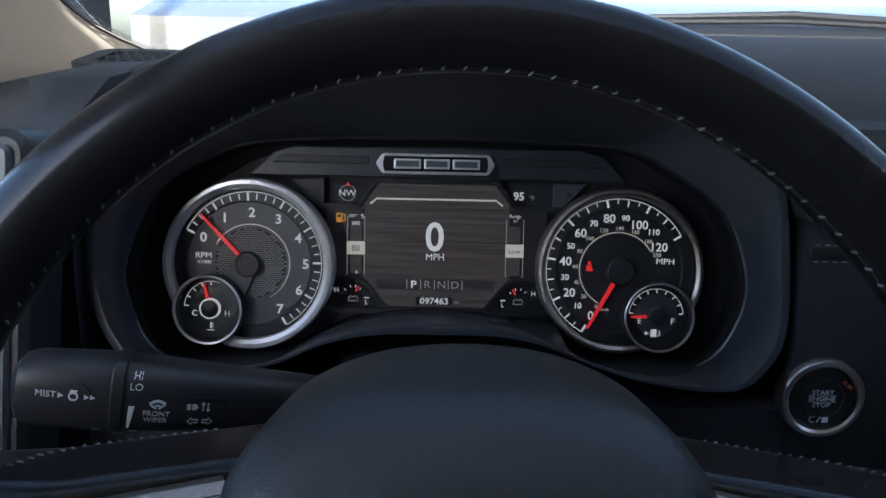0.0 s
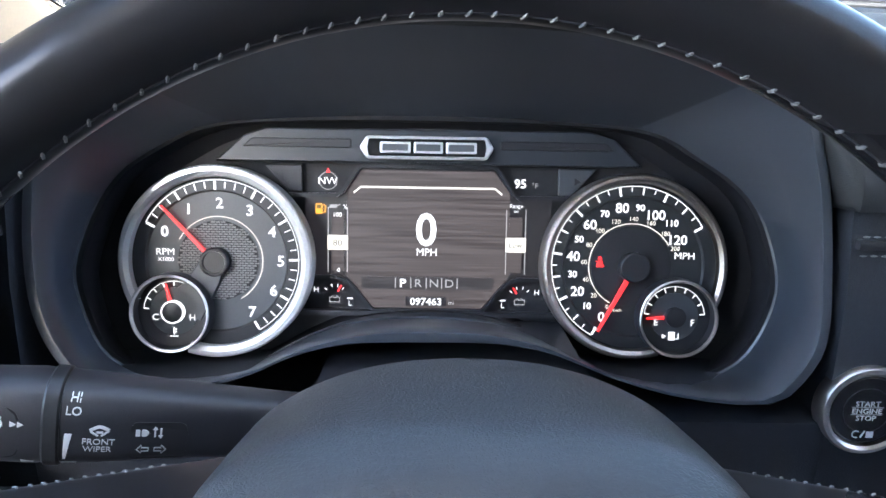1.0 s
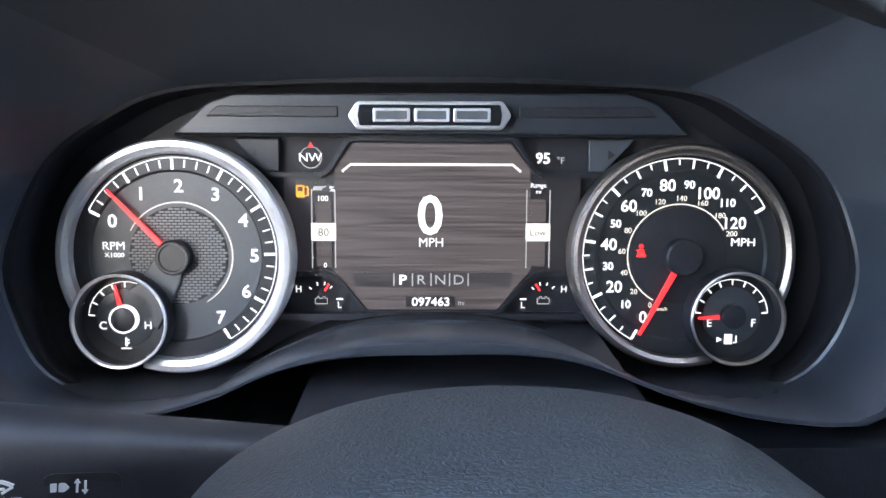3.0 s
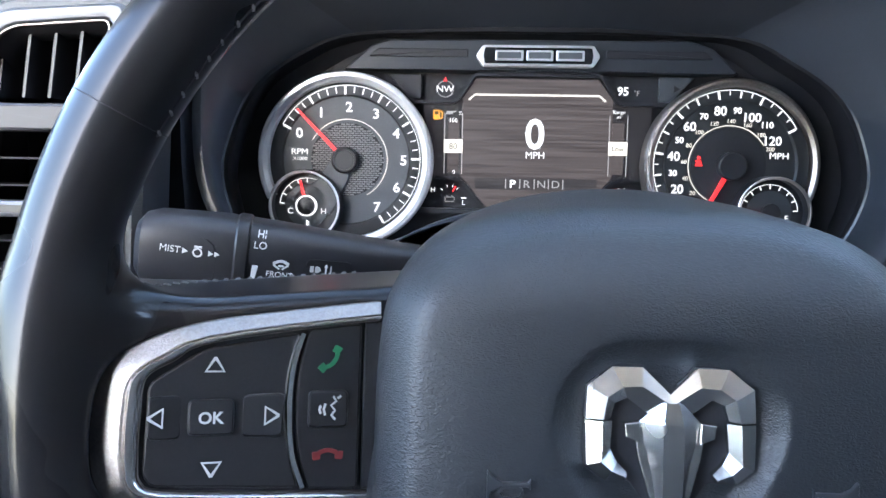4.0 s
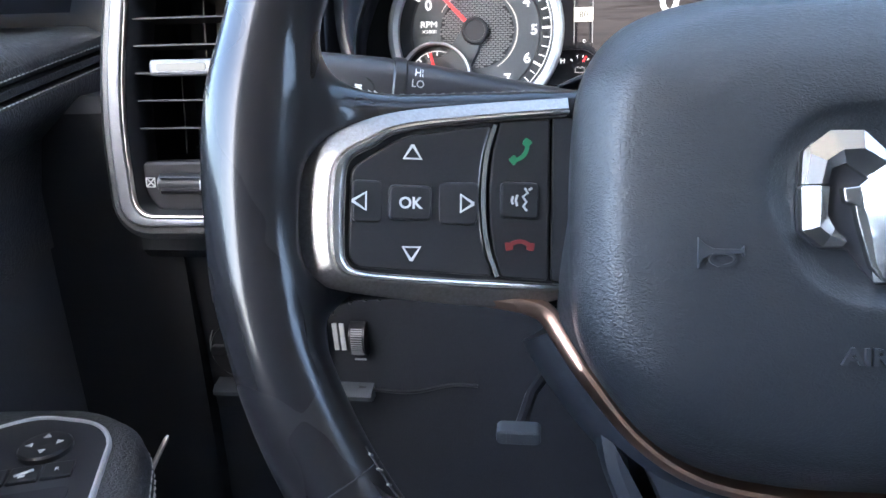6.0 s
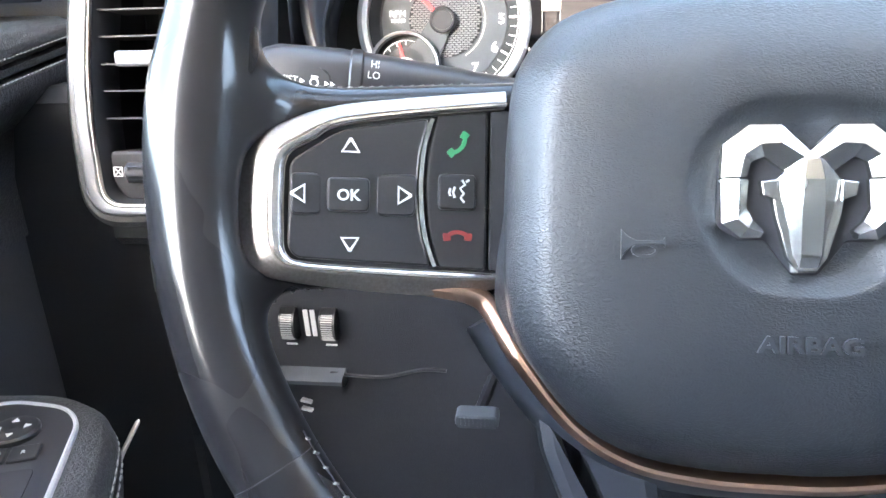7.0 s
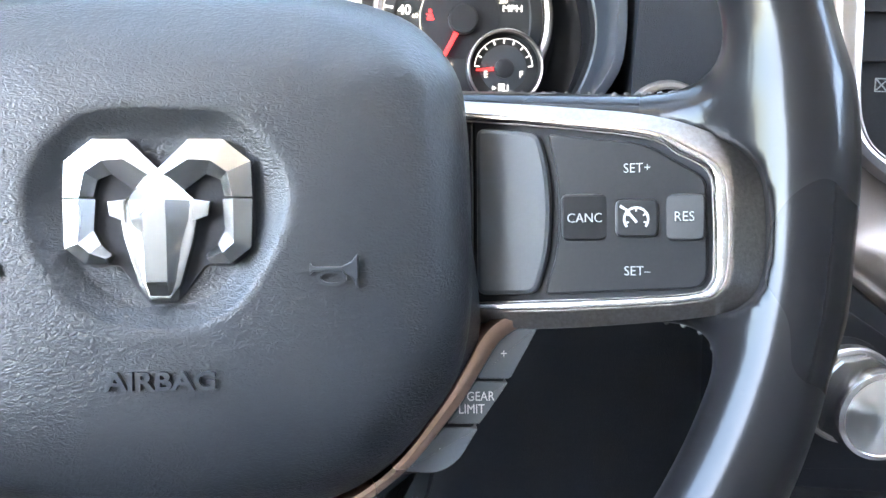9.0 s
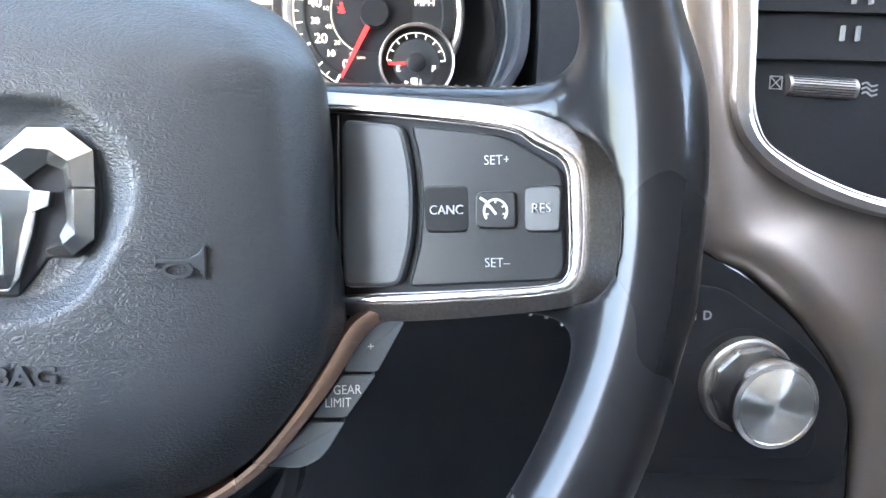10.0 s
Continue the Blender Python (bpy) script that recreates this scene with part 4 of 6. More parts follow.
part("embossed_word", text_mesh("AIRBAG", 5.2, 2.3, -34, 19.2, 1.1, 1.25, 0, 0.2), MOULDED, pad, "embossed lettering", WH)
for sgn, c in ((-1, -49), (1, 52)):
    horn = [(-7.4, 2.0), (-6.6, 0.9), (1.5, 0.9), (4.2, 2.2), (6.2, 4.4), (6.2, -5.2), (4.6, -2.4), (2.0, -0.7), (-6.6, -0.5), (-7.4, -1.4)]
    bm = plate([(c + sgn * p[0], -3 + p[1]) for p in horn][::sgn], 18.0, 20.5, 0.4)
    strip([(c - sgn * 1.2 + 3.7 * math.cos(t), -5.3 + 1.9 * math.sin(t)) for t in (2 * math.pi * i / 24 for i in range(25))], 0.9, 18.0, 20.4, bm)
    part("horn_symbol", bm, MOULDED, pad, "embossed horn symbol", WH)

# faceted badge: two curled arms and a tapering middle
badge = part("badge", plate([(-3.6, 17.6), (-0.5, 24), (4, 24.2), (7.4, 17.6), (13, 15.6), (11.5, 6), (7.8, -7), (4.6, -11.2), (-1, -11.2), (-4.2, -7), (-8, 6), (-9.6, 15.6)], 14, 17.5, 0.6), BADGE, pad, "faceted satin chrome badge", WH, 12)


def faceted(outline_pts, ridge, w0, w1):
    """A roof-shaped bar: outline pairs left and right of a ridge line."""
    bm = bmesh.new()
    left, right = outline_pts
    rows = [[(*l, w0), (*l, w1 - 2.0), (*c, w1), (*r, w1 - 3.0), (*r, w0)] for l, c, r in zip(left, ridge, right)]
    loft(bm, rows, True, True, True)
    return bm


def arm(mirror):
    f = (lambda p: (3.6 - p[0], p[1])) if mirror else (lambda p: p)
    outer = [(1.9, 26.0), (-6.8, 34.4), (-16.4, 34.4), (-24.2, 28.2), (-24.6, 18.0)]
    inner = [(1.9, 17.0), (-6.0, 20.6), (-11.4, 24.6), (-15.4, 23.0), (-16.6, 18.2)]
    ridge = [(1.9, 22.8), (-7.2, 28.6), (-13.2, 28.2), (-18.0, 25.0), (-19.4, 18.0)]
    bm = faceted((list(map(f, outer)), list(map(f, inner))), list(map(f, ridge)), 14, 20)
    outer = [(-24.6, 17.4), (-24.2, 3.6), (-18.4, -1.0), (-12.6, -0.8)]
    inner = [(-16.0, 17.4), (-16.6, 8.5), (-14.6, 4.6), (-11.4, 1.6)]
    ridge = [(-19.6, 17.4), (-19.8, 5.0), (-16.6, 2.2), (-12.2, 0.6)]
    b2 = faceted((list(map(f, outer)), list(map(f, inner))), list(map(f, ridge)), 14, 20)
    return join(bm, b2)


# black edging; the sheet also stands for shade in the badge holes
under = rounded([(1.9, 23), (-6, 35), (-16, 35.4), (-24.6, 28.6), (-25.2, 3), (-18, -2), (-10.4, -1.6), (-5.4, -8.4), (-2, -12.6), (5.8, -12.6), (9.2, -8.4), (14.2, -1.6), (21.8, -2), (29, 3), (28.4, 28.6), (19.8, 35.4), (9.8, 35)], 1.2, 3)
part("badge_shadow_gap", plate(under, 12.4, 14.4, 0.4), DARK, badge, "black edging under the badge, and shade in its holes", WH)
for mir in (False, True):
    part("badge_arm", arm(mir), BADGE, badge, "faceted chrome arm", WH, 10)
BC = 1.9
HEAD = [(23.6, 3.2, 2.0, 19.4, 20.7), (17.2, 9.8, 3.0, 16.8, 22.0), (11.6, 9.6, 3.1, 16.4, 21.8), (8.0, 8.4, 3.2, 16.2, 21.6), (2.0, 6.9, 3.1, 16.0, 21.2), (-6.0, 5.6, 3.0, 15.8, 20.4), (-6.8, 5.4, 2.9, 15.6, 20.0), (-11.6, 4.4, 2.6, 14.8, 16.4)]
bm = bmesh.new()
loft(bm, [[(BC - o, v, 14), (BC - o, v, wo), (BC - r, v, wr), (BC + r, v, wr), (BC + o, v, wo), (BC + o, v, 14)] for v, o, r, wo, wr in HEAD], True, True, True)
part("badge_middle", bm, BADGE, badge, "faceted tapering middle", WH, 8)
for k in (-1, 1):
    part("badge_ear", plate([(BC + k * 9.4, 17.4), (BC + k * 14.4, 16.8), (BC + k * 13.8, 12.6), (BC + k * 9.2, 10.8)][::k], 14, 18, 0.5), BADGE, badge, "", WH, 10)

# switch bezels on the spokes
def spoke(side):
    m = spoke_frame(side)
    outer = smooth_line([s[0] for s in STATIONS], 5)
    inner = smooth_line([s[1] for s in STATIONS], 5)
    bm = bmesh.new()
    rows = []
    for o, i in zip(outer, inner):
        at = lambda t, w: (*(o * (1 - t) + i * t), w)
        low = 2.4 - 0.42 * (o - i).length  # the band slopes down and outwards
        rows.append([at(-0.03, -12), at(-0.03, low - 0.6), at(-0.01, low), at(0.05, low + 0.5), at(0.56, 2.0), at(0.62, 2.4), at(0.67, 2.4), at(0.72, 1.7), at(1, 1.6), at(1, -9)])
    loft(bm, rows, True, True, True)
    bz = part("spoke_bezel", bm, BAND, wheel, "satin nickel bezel round the switches", m, 40)
    lip_rows = [[(*(o * (1 - t) + i * t), w) for t, w in ((0.70, 1.8), (0.705, 2.6), (0.74, 3.2), (0.84, 3.3), (0.92, 2.9), (0.98, 1.8), (1.0, 0.6), (0.99, -4), (0.75, -4))] for o, i in zip(outer, inner)]
    part("bright_edge", loft(bmesh.new(), lip_rows, True, True, True), RAIL, bz, "polished nickel inner rail", m, 40)
    part("switch_well", plate([tuple(p) for p in inner] + [(60, -28), (60, 33)], -12, -1.2), DARK, wheel, "", m)
    return m, bz


def button_plate(name, pts, r, w0, w1, m, parent, mat=None, bev=0.8, label=""):
    return part(name, soft_plate(pts, r, w0, w1, bev), mat or BUTTON, parent, label, m)


def ramp(ob, m, u0, u1, w_hi, w_lo):
    """Sink one side of a button into its switch."""
    inv = m.inverted()
    for v in ob.data.vertices:
        q = inv @ v.co
        if q.z > 0:
            t = min(1.0, max(0.0, (q.x - u0) / (u1 - u0)))
            q.z += (w_lo - w_hi) * t * t
            v.co = m @ q


def triangle(c, s, deg, m, parent):
    pts = [polar(c, s, deg), polar(c, s, deg + 115), polar(c, s, deg - 115)]
    line = [Vector(p) for p in pts]
    line = line + line[:2]
    return part("arrow_symbol", strip(line[:4], 1.0, 0.0, 0.35), PAINT, parent, "", m @ Matrix.Translation((0, 0, 2.35 if abs(c[1]) < 3 else 1.05)))


m, bz = spoke(-1)
sw = button_plate("menu_switch", [(-20.8, 11.5), (-3.5, 23), (28.5, 28.6), (25, 16), (24.2, 3), (25.5, -12), (29.5, -25.0), (-18.5, -22.2), (-21.4, -18.5)], [3, 5, 2, 5, 6, 5, 2, 2.5, 2.5], -8, 1.0, m, wheel, label="black menu switch with white arrows")
button_plate("ok_button", box2(-8.0, 7.0, -5.8, 6.2), 2.2, -4, 2.6, m, sw)
ramp(button_plate("arrow_button", [(-20.8, 7.4), (-9.6, 7.6), (-9.6, -7), (-20.4, -7)], 2.6, -4, 2.6, m, sw), m, -21, -9.6, 2.6, 0.9)
ramp(button_plate("arrow_button", [(9.2, 7.6), (24, 8), (23.4, -7), (9.2, -7)], 2.6, -4, 2.6, m, sw), m, 24, 9.2, 2.6, 0.9)
part("ok_legend", text_mesh("OK", 4.0, -0.4, 0.1, 2.7, 0.15, 1.0, 0, 0.12), PAINT, sw, "", m)
for c, deg in (((0.2, 16.8), 90), ((-17.2, 0.3), 180), ((18.6, 0.4), 0), ((0.2, -16.4), 270)):
    t = triangle(c, 3.3, deg, m, sw)
part("chrome_divider", strip(smooth_line([(29.5, 28.5), (26.5, 18), (25.4, 3), (26.8, -13), (30.8, -25)], 6), 1.6, -5, 2.0), CHROME, wheel, "chrome divider", m)
ph = button_plate("phone_switch", [(31.5, 30), (50.4, 32), (50.4, -26.5), (32.5, -25.5), (28.6, -12), (27.4, 3), (28.4, 17)], [1, 1, 1, 1, 5, 6, 5], -8, 1.0, m, wheel, label="black phone switch")
button_plate("side_cover", box2(51.4, 60, -27, 33), 1, -8, 0.2, m, wheel, GLOSS)
button_plate("voice_button", box2(31.8, 46.0, -4.4, 8.6), 2.2, -4, 2.4, m, ph)
part("voice_symbol", join(*[strip(l, 0.8, 2.4, 2.8) for l in ([(40.5, 6.5), (41.6, 4.8), (39.8, 3.4), (41.2, 1.6), (40, 0), (41.4, -1.6)], [(37.8, 4), (37.2, 2), (37.8, 0)], [(36.2, 3.4), (35.7, 2), (36.2, 0.6)], [(42, 5.8), (43.2, 6.6)])]), PAINT, ph, "", m)
def handset(c, deg):
    """A telephone receiver: an arched grip between two cups."""
    arch = strip([polar((0, -3.6), 5.4, 140 - 10 * i) for i in range(11)], 1.5, 1.0, 1.4)
    for k in (-1, 1):
        plate(rounded([(k * 5.6, 1.4), (k * 3.0, 1.2), (k * 2.4, -1.2), (k * 5.2, -1.6)][::-k], 0.6, 3), 1.0, 1.4, 0, arch)
    arch.transform(Matrix.Translation((*c, 0)) @ Matrix.Rotation(radians(deg), 4, "Z"))
    return arch


part("call_symbol", handset((39.2, 19.6), 232), GREEN, ph, "green receiver symbol", m)
part("hang_up_symbol", handset((39.4, -14.2), 0), RED, ph, "red receiver symbol", m)

m, bz = spoke(1)
mt = m @ Matrix.Diagonal((-1, 1, 1, 1))  # lettering runs left to right
cr = button_plate("cruise_switch", [(-20.8, 11.5), (-3.5, 22.8), (27.4, 27.4), (24.5, 16), (23.6, 3), (24.5, -11), (28.6, -24.5), (-18.5, -22.0), (-21.4, -18.5)], [3, 5, 2, 5, 6, 5, 2, 2.5, 2.5], -8, 1.0, m, wheel, label="black cruise switch with white legends")
ramp(button_plate("blank_switch", [(30, 28), (51, 30.6), (51, -25), (31, -24.4), (27, -11), (26, 3), (27, 16)], [2, 2, 2, 2, 5, 6, 5], -8, 2.4, m, wheel, SATINBLACK, 1.6, "plain black blank switch, lightened for its sky sheen"), m, 26, 51, 2.4, 2.2)
button_plate("side_cover", box2(52.2, 60, -27, 33), 1, -8, 0.2, m, wheel, GLOSS)
ramp(button_plate("cancel_button", [(23, 7.8), (7.9, 7.6), (7.9, -7.2), (22.6, -7.2)], 2.6, -4, 2.6, m, cr), m, 23, 8, 2.6, 0.9)
button_plate("cruise_button", box2(-7.0, 6.0, -6.2, 5.6), 2.6, -4, 2.6, m, cr)
ramp(button_plate("resume_button", [(-21, 7), (-8.6, 7), (-8.6, -7.4), (-20.6, -7.4)], 2.6, -4, 2.6, m, cr), m, -21, -8.6, 2.6, 0.9)
for s, u, v in (("SET+", 0.6, 15.4), ("SET–", 0.6, -16.6), ("CANC", -15.4, 0.1), ("RES", 14.6, 0.1)):
    part("legend", text_mesh(s, 3.1, u, v, 2.35 if s in ("CANC", "RES") else 1.1, 0.5 if s in ("CANC", "RES") else 0.12, 0.92, 0, -0.05), PAINT, cr, "", mt)
bm = strip([polar((0.4, -0.6), 3.6, 220 - 10 * i) for i in range(27)], 0.7, 2.6, 2.9)
for a in (200, 150, 90, 30, -20):
    strip([polar((0.4, -0.6), 2.4, a), polar((0.4, -0.6), 3.4, a)], 0.5, 2.6, 2.9, bm)
strip([(0.6, -1.6), (-2.6, 2.4), (-4.4, 3.6)], 0.8, 2.6, 3.0, bm)
part("cruise_symbol", bm, PAINT, cr, "", mt)

# bright strip round the lower edge of the airbag cover
lower = [(96.4, -28.6, -10.0, 7.4), (92.2, -35.5, -8.2, 7.0), (84, -48, -5, 6.2), (67, -68, -4, 5.6), (47, -80, -4, 5.4), (22, -84.5, -4, 5.4)]
left_run = [(127, -19.4, -4.6, 4.6), (116, -20.4, -7.4, 5.8), (107, -21.4, -9.8, 7.0), (100.5, -24.0, -10.6, 7.4)] + lower
right_run = [(120, -16.6, -8.4, 4.2), (113, -18.2, -9.6, 5.6), (106, -20.4, -10.6, 7.2), (100.5, -23.8, -10.8, 7.6)] + lower
edge4 = smooth_line([Vector((-u - 0.7, v, w, k)) for u, v, w, k in left_run] + [Vector((0, -85.2, -4, 5.4))] + [Vector((u - 0.3, v, w, k)) for u, v, w, k in right_run[::-1]], 6)
edge = [Vector((p[0], p[1])) for p in edge4]
rows = []
for i, p in enumerate(edge):
    d = (edge[min(i + 1, len(edge) - 1)] - edge[max(i - 1, 0)]).normalized()
    n = Vector((d.y, -d.x))
    w, k = edge4[i][2], edge4[i][3]
    q = [p + n * t * k for t in (-0.28, -0.05, 0.2, 0.62, 0.72)]
    rows.append([(*q[0], w - 9), (*q[0], w - 1.6), (*q[1], w + 0.6), (*q[2], w + 0.8), (*q[3], w - 1.0), (*q[4], w - 3), (*q[4], w - 10)])
part("lower_trim", loft(bmesh.new(), rows, True, True, True), WARMREFLECT, wheel, "thin satin metal strip, coloured for warm reflections", WH, 40)
edge = edge[26:-26]
rows = []
for i, p in enumerate(edge):
    d = (edge[min(i + 1, len(edge) - 1)] - edge[max(i - 1, 0)]).normalized()
    n = Vector((d.y, -d.x))
    rows.append([(*(p + n * 2), -17), (*(p + n * 6), -19), (*(p + n * 13), -28), (*(p + n * 17), -40), (*(p + n * 6), -46)])
part("lower_shroud", loft(bmesh.new(), rows, True, True, True), BLUEGREY, wheel, "dark lower shroud", WH, 50)
part("hub_back", lathe([(60, -90), (66, -60), (74, -30), (78, -18)], 0, 10, 64), DARK, wheel, "", WH)

# gear buttons below the right spoke
PB = inside(WH, 0, 0, -14)
pads = [("plus_button", [(98, -31), (104.2, -25.2), (116.2, -23.6), (106.4, -41.2), (95.4, -41.0)], [3, 3, 0.5, 0.5, 0.5], "+", 104.2, -32.7), ("gear_button", [(94.6, -42.0), (105.8, -42.4), (96.0, -56.2), (85.0, -55.8)], 0.5, None, 0, 0), ("minus_button", [(84.2, -57.2), (95.6, -57.6), (88.5, -69.0), (81.5, -72.6), (70.0, -71.4)], [0.5, 0.5, 5, 5, 1], "–", 82.6, -64.0)]
for nm, pts, r, s, u, v in pads:
    pb = part(nm, soft_plate(pts, r, -10, 0.6, 0.45), GEARB, wheel, "black gear button with a white legend", PB)
    if s:
        part("legend", text_mesh(s, 3.0 if s == "+" else 0.8, u, v, 0.8, 0.12, 1.0), BRIGHTPAINT, pb, "", PB)
    else:
        part("legend", text_mesh("GEAR", 3.2, 96.4, -46.8, 0.8, 0.12, 0.85), BRIGHTPAINT, pb, "", PB)
        part("legend", text_mesh("LIMIT", 3.2, 93.4, -51.0, 0.8, 0.12, 0.85), BRIGHTPAINT, pb, "", PB)
part("button_carrier", plate(rounded([(88, -28), (112, -24), (104, -44), (84, -72), (66, -74), (80, -50)], 3, 4), -26, -15, 2), DARK, wheel, "", WH)
# split lower spoke
for s in (-1, 1):
    pts = [(s * 86, -48), (s * 80, -84), (s * 62, -128), (s * 44, -160), (s * 24, -160), (s * 30, -120), (s * 36, -86)]
    part("lower_spoke", plate(rounded(pts if s > 0 else pts, 4, 4), -48, -24, 6), BLUEGREY, wheel, "dark lower spoke", WH)

# ---------------------------------------------------------------- column, stalk, switches
stalk = thing("wiper_stalk", "black multi-function stalk with white wiper legends", "stalk", (-60, 345, 715))
S0, S1 = Vector((-208, 346, 713.8)), Vector((-6, 394, 682))
ax = (S1 - S0).normalized()
vv = (Vector((0, 0, 1)) - ax * ax.z).normalized()
ST = Matrix.Scale(K, 4) @ Matrix.Translation(S0) @ Matrix((ax, vv, ax.cross(vv))).transposed().to_4x4()


def squared(c):
    return math.copysign(abs(c) ** 0.68, c)


def stalk_tube(profile, n=48):
    bm = bmesh.new()
    return loft(bm, [[(u, rv * squared(math.cos(t)), rw * squared(math.sin(t))) for t in (2 * math.pi * i / n for i in range(n))] for u, rv, rw in profile], True, True, True)


part("arm", stalk_tube([(61, 19, 17), (74, 18.5, 16.8), (105, 16.5, 14.5), (150, 14, 12), (200, 11, 9)]), PLASTIC, stalk, "", ST)
kn = part("knob", stalk_tube([(8, 12, 10), (11, 16, 14), (18, 18.5, 15.5), (50, 19.5, 17.5), (55, 19, 17)]), PLASTIC, stalk, "black twist knob", ST)
part("collar", stalk_tube([(54, 19.4, 17.4), (55, 20.2, 18.2), (60, 20.2, 18.2), (61, 19.4, 17.4)]), BUTTON, stalk, "", ST)


def on_stalk(bm):
    """Bend a flat symbol round the stalk."""
    for q in bm.verts:
        u = q.co.x
        rv, rw = np.interp(u, (8, 18, 50, 61, 74, 105, 150), (12, 18.5, 19.5, 19, 18.5, 16.5, 14)), np.interp(u, (8, 18, 50, 61, 74, 105, 150), (10, 15.5, 17.5, 17, 16.8, 14.5, 12))
        a = min(0.96, max(-0.96, q.co.y / rv))
        q.co.z += rw * (1 - abs(a) ** 2.94) ** 0.34
    return bm


def lifted(bm, dv):
    bm.transform(Matrix.Translation((-1.5, dv, 0)))
    return bm


def print_on(name, bm):
    part(name, on_stalk(bm), PAINT, stalk, "", ST)


part("knob_panel", on_stalk(plate(rounded(box2(9.5, 46, -13, 10.5), [2, 7, 7, 2], 5), -0.6, 0.12)), BLACK, kn, "dark sunken panel", ST)
part("beam_panel", on_stalk(plate(rounded(box2(89, 112, -13.5, 5.5), [2, 4, 4, 3], 4), -0.4, 0.25)), BUTTON, stalk, "", ST)
print_on("position_mark", plate([(46.5, -13.6), (51.5, -14.6), (46.5, -15.4)], -0.2, 0.35))
print_on("off_mark", plate(box2(60.5, 67.5, -16.4, -15.2), -0.2, 0.35))
for s_, u, v, sz in (("MIST", 25, 4, 3.4), ("HI", 66.5, 15.0, 3.4), ("LO", 66.2, 10.0, 3.6), ("FRONT", 76.5, -3.6, 2.9), ("WIPER", 76, -7.2, 2.8)):
    print_on("legend", text_mesh(s_, sz, u, v, 0.1, 0.2, 1.0, -2))
print_on("wiper_symbol", lifted(join(strip(smooth_line([(74.4, -4.6), (78.2, -3.0), (82, -4.6)], 6), 1.3, -0.2, 0.3), strip([(74.6, -5), (77.6, -7.2)], 0.8, -0.2, 0.3), strip([(81.8, -5), (78.8, -7.2)], 0.8, -0.2, 0.3), strip([(77, -5.6), (79.6, -5.6)], 0.9, -0.2, 0.3)), 6.4))
print_on("washer_symbol", lifted(join(strip([polar((39, -1.6), 2.0, 45 * i) for i in range(9)], 0.8, -0.2, 0.3), strip([(37.4, 1.2), (40.8, 1.2)], 0.9, -0.2, 0.3), plate([(32, -2.8), (34.6, -1.4), (32, 0)], -0.2, 0.3), plate([(44, -2.8), (46.4, -1.5), (44, -0.2)], -0.2, 0.3), plate([(46.8, -2.8), (49.2, -1.5), (46.8, -0.2)], -0.2, 0.3)), 5.0))
print_on("level_mark", loft(bmesh.new(), [[(64.6 + v * 0.12 + q, v, -0.3), (64.6 + v * 0.12 + q, v, 0.3), (64.6 + v * 0.12 - q, v, 0.3), (64.6 + v * 0.12 - q, v, -0.3)] for q, v in ((1.4, 0), (1.2, -4), (0.9, -8), (0.5, -13))], True, True, True))
print_on("beam_symbol", lifted(join(plate(box2(92.4, 94.2, -7.6, -4.6), -0.2, 0.3), plate(rounded([(94.8, -7.7), (96.6, -7.7), (98, -6.1), (96.6, -4.5), (94.8, -4.5)], 0.6, 3), -0.2, 0.3), strip([(100.2, -8), (100.2, -4.4)], 0.7, -0.2, 0.3), strip([(102.6, -3.8), (102.6, -7.4)], 0.7, -0.2, 0.3), plate([(99.2, -4.6), (101.2, -4.6), (100.2, -3)], -0.2, 0.3), plate([(101.6, -7.2), (103.6, -7.2), (102.6, -8.8)], -0.2, 0.3)), 6.6))
print_on("turn_symbol", lifted(join(*[strip([(99 - k * 1.2, -10.9), (99 - k * 4, -10.9), (99 - k * 4, -9.6), (99 - k * 6, -11.8), (99 - k * 4, -14), (99 - k * 4, -12.7), (99 - k * 1.2, -12.7), (99 - k * 1.2, -10.9)], 0.5, -0.2, 0.3) for k in (1, -1)]), 4.2))

column = thing("steering_column", "black plastic steering column shroud", "column", (24, 380, 640))
part("shroud", slab([(270, 610), (275, 668), (300, 690), (400, 700), (520, 690), (520, 590), (400, 560), (300, 570)], -48, 92), PLASTIC, column, "", HOME)

lever = thing("tilt_lever", "short black ribbed tilt lever under the steering column", "lever", (-90, 340, 524))
LV = Matrix.Scale(K, 4) @ Matrix.Translation((-90, 328, 530)) @ Matrix(((1, 0, 0, 0), (0, 0, -1, 0), (0, 1, 0, 0), (0, 0, 0, 1)))
part("grip", soft_plate(box2(-12, 12, -5, 4), 3, -10, 0, 1.6), SATINBLACK, lever, "", LV)
part("stem", tube([(0, -1, -8), (6, 4, -40), (30, 22, -80)], [3.5, 3.5, 4], 8), PLASTIC, lever, "", LV)
bm = bmesh.new()
for k_ in range(9):
    strip([(-9 + 2.2 * k_, -3), (-9 + 2.2 * k_, 2.4)], 0.8, -0.4, 0.5, bm)
tagged(part("ribs", bm, SATINBLACK, lever, "", LV), kind="stuff")

# start button
SB = frame_at(244, 426.5, 678, 0)
start = thing("start_button", "round black start button in a satin ring", "button", (244, 429, 655))
part("ring", lathe([(25.5, -8), (25.5, 1.5), (24.5, 3.2), (22.5, 3.6), (20.8, 2.4), (20.2, -6)], 0, 0, 64), SATIN, start, "satin metal ring", SB)
cap = part("cap", lathe([(20, -8), (20, 0.4), (18.8, 1.2), (0.01, 1.0)], 0, 0, 64), GLOSS, start, "gloss black cap", SB)
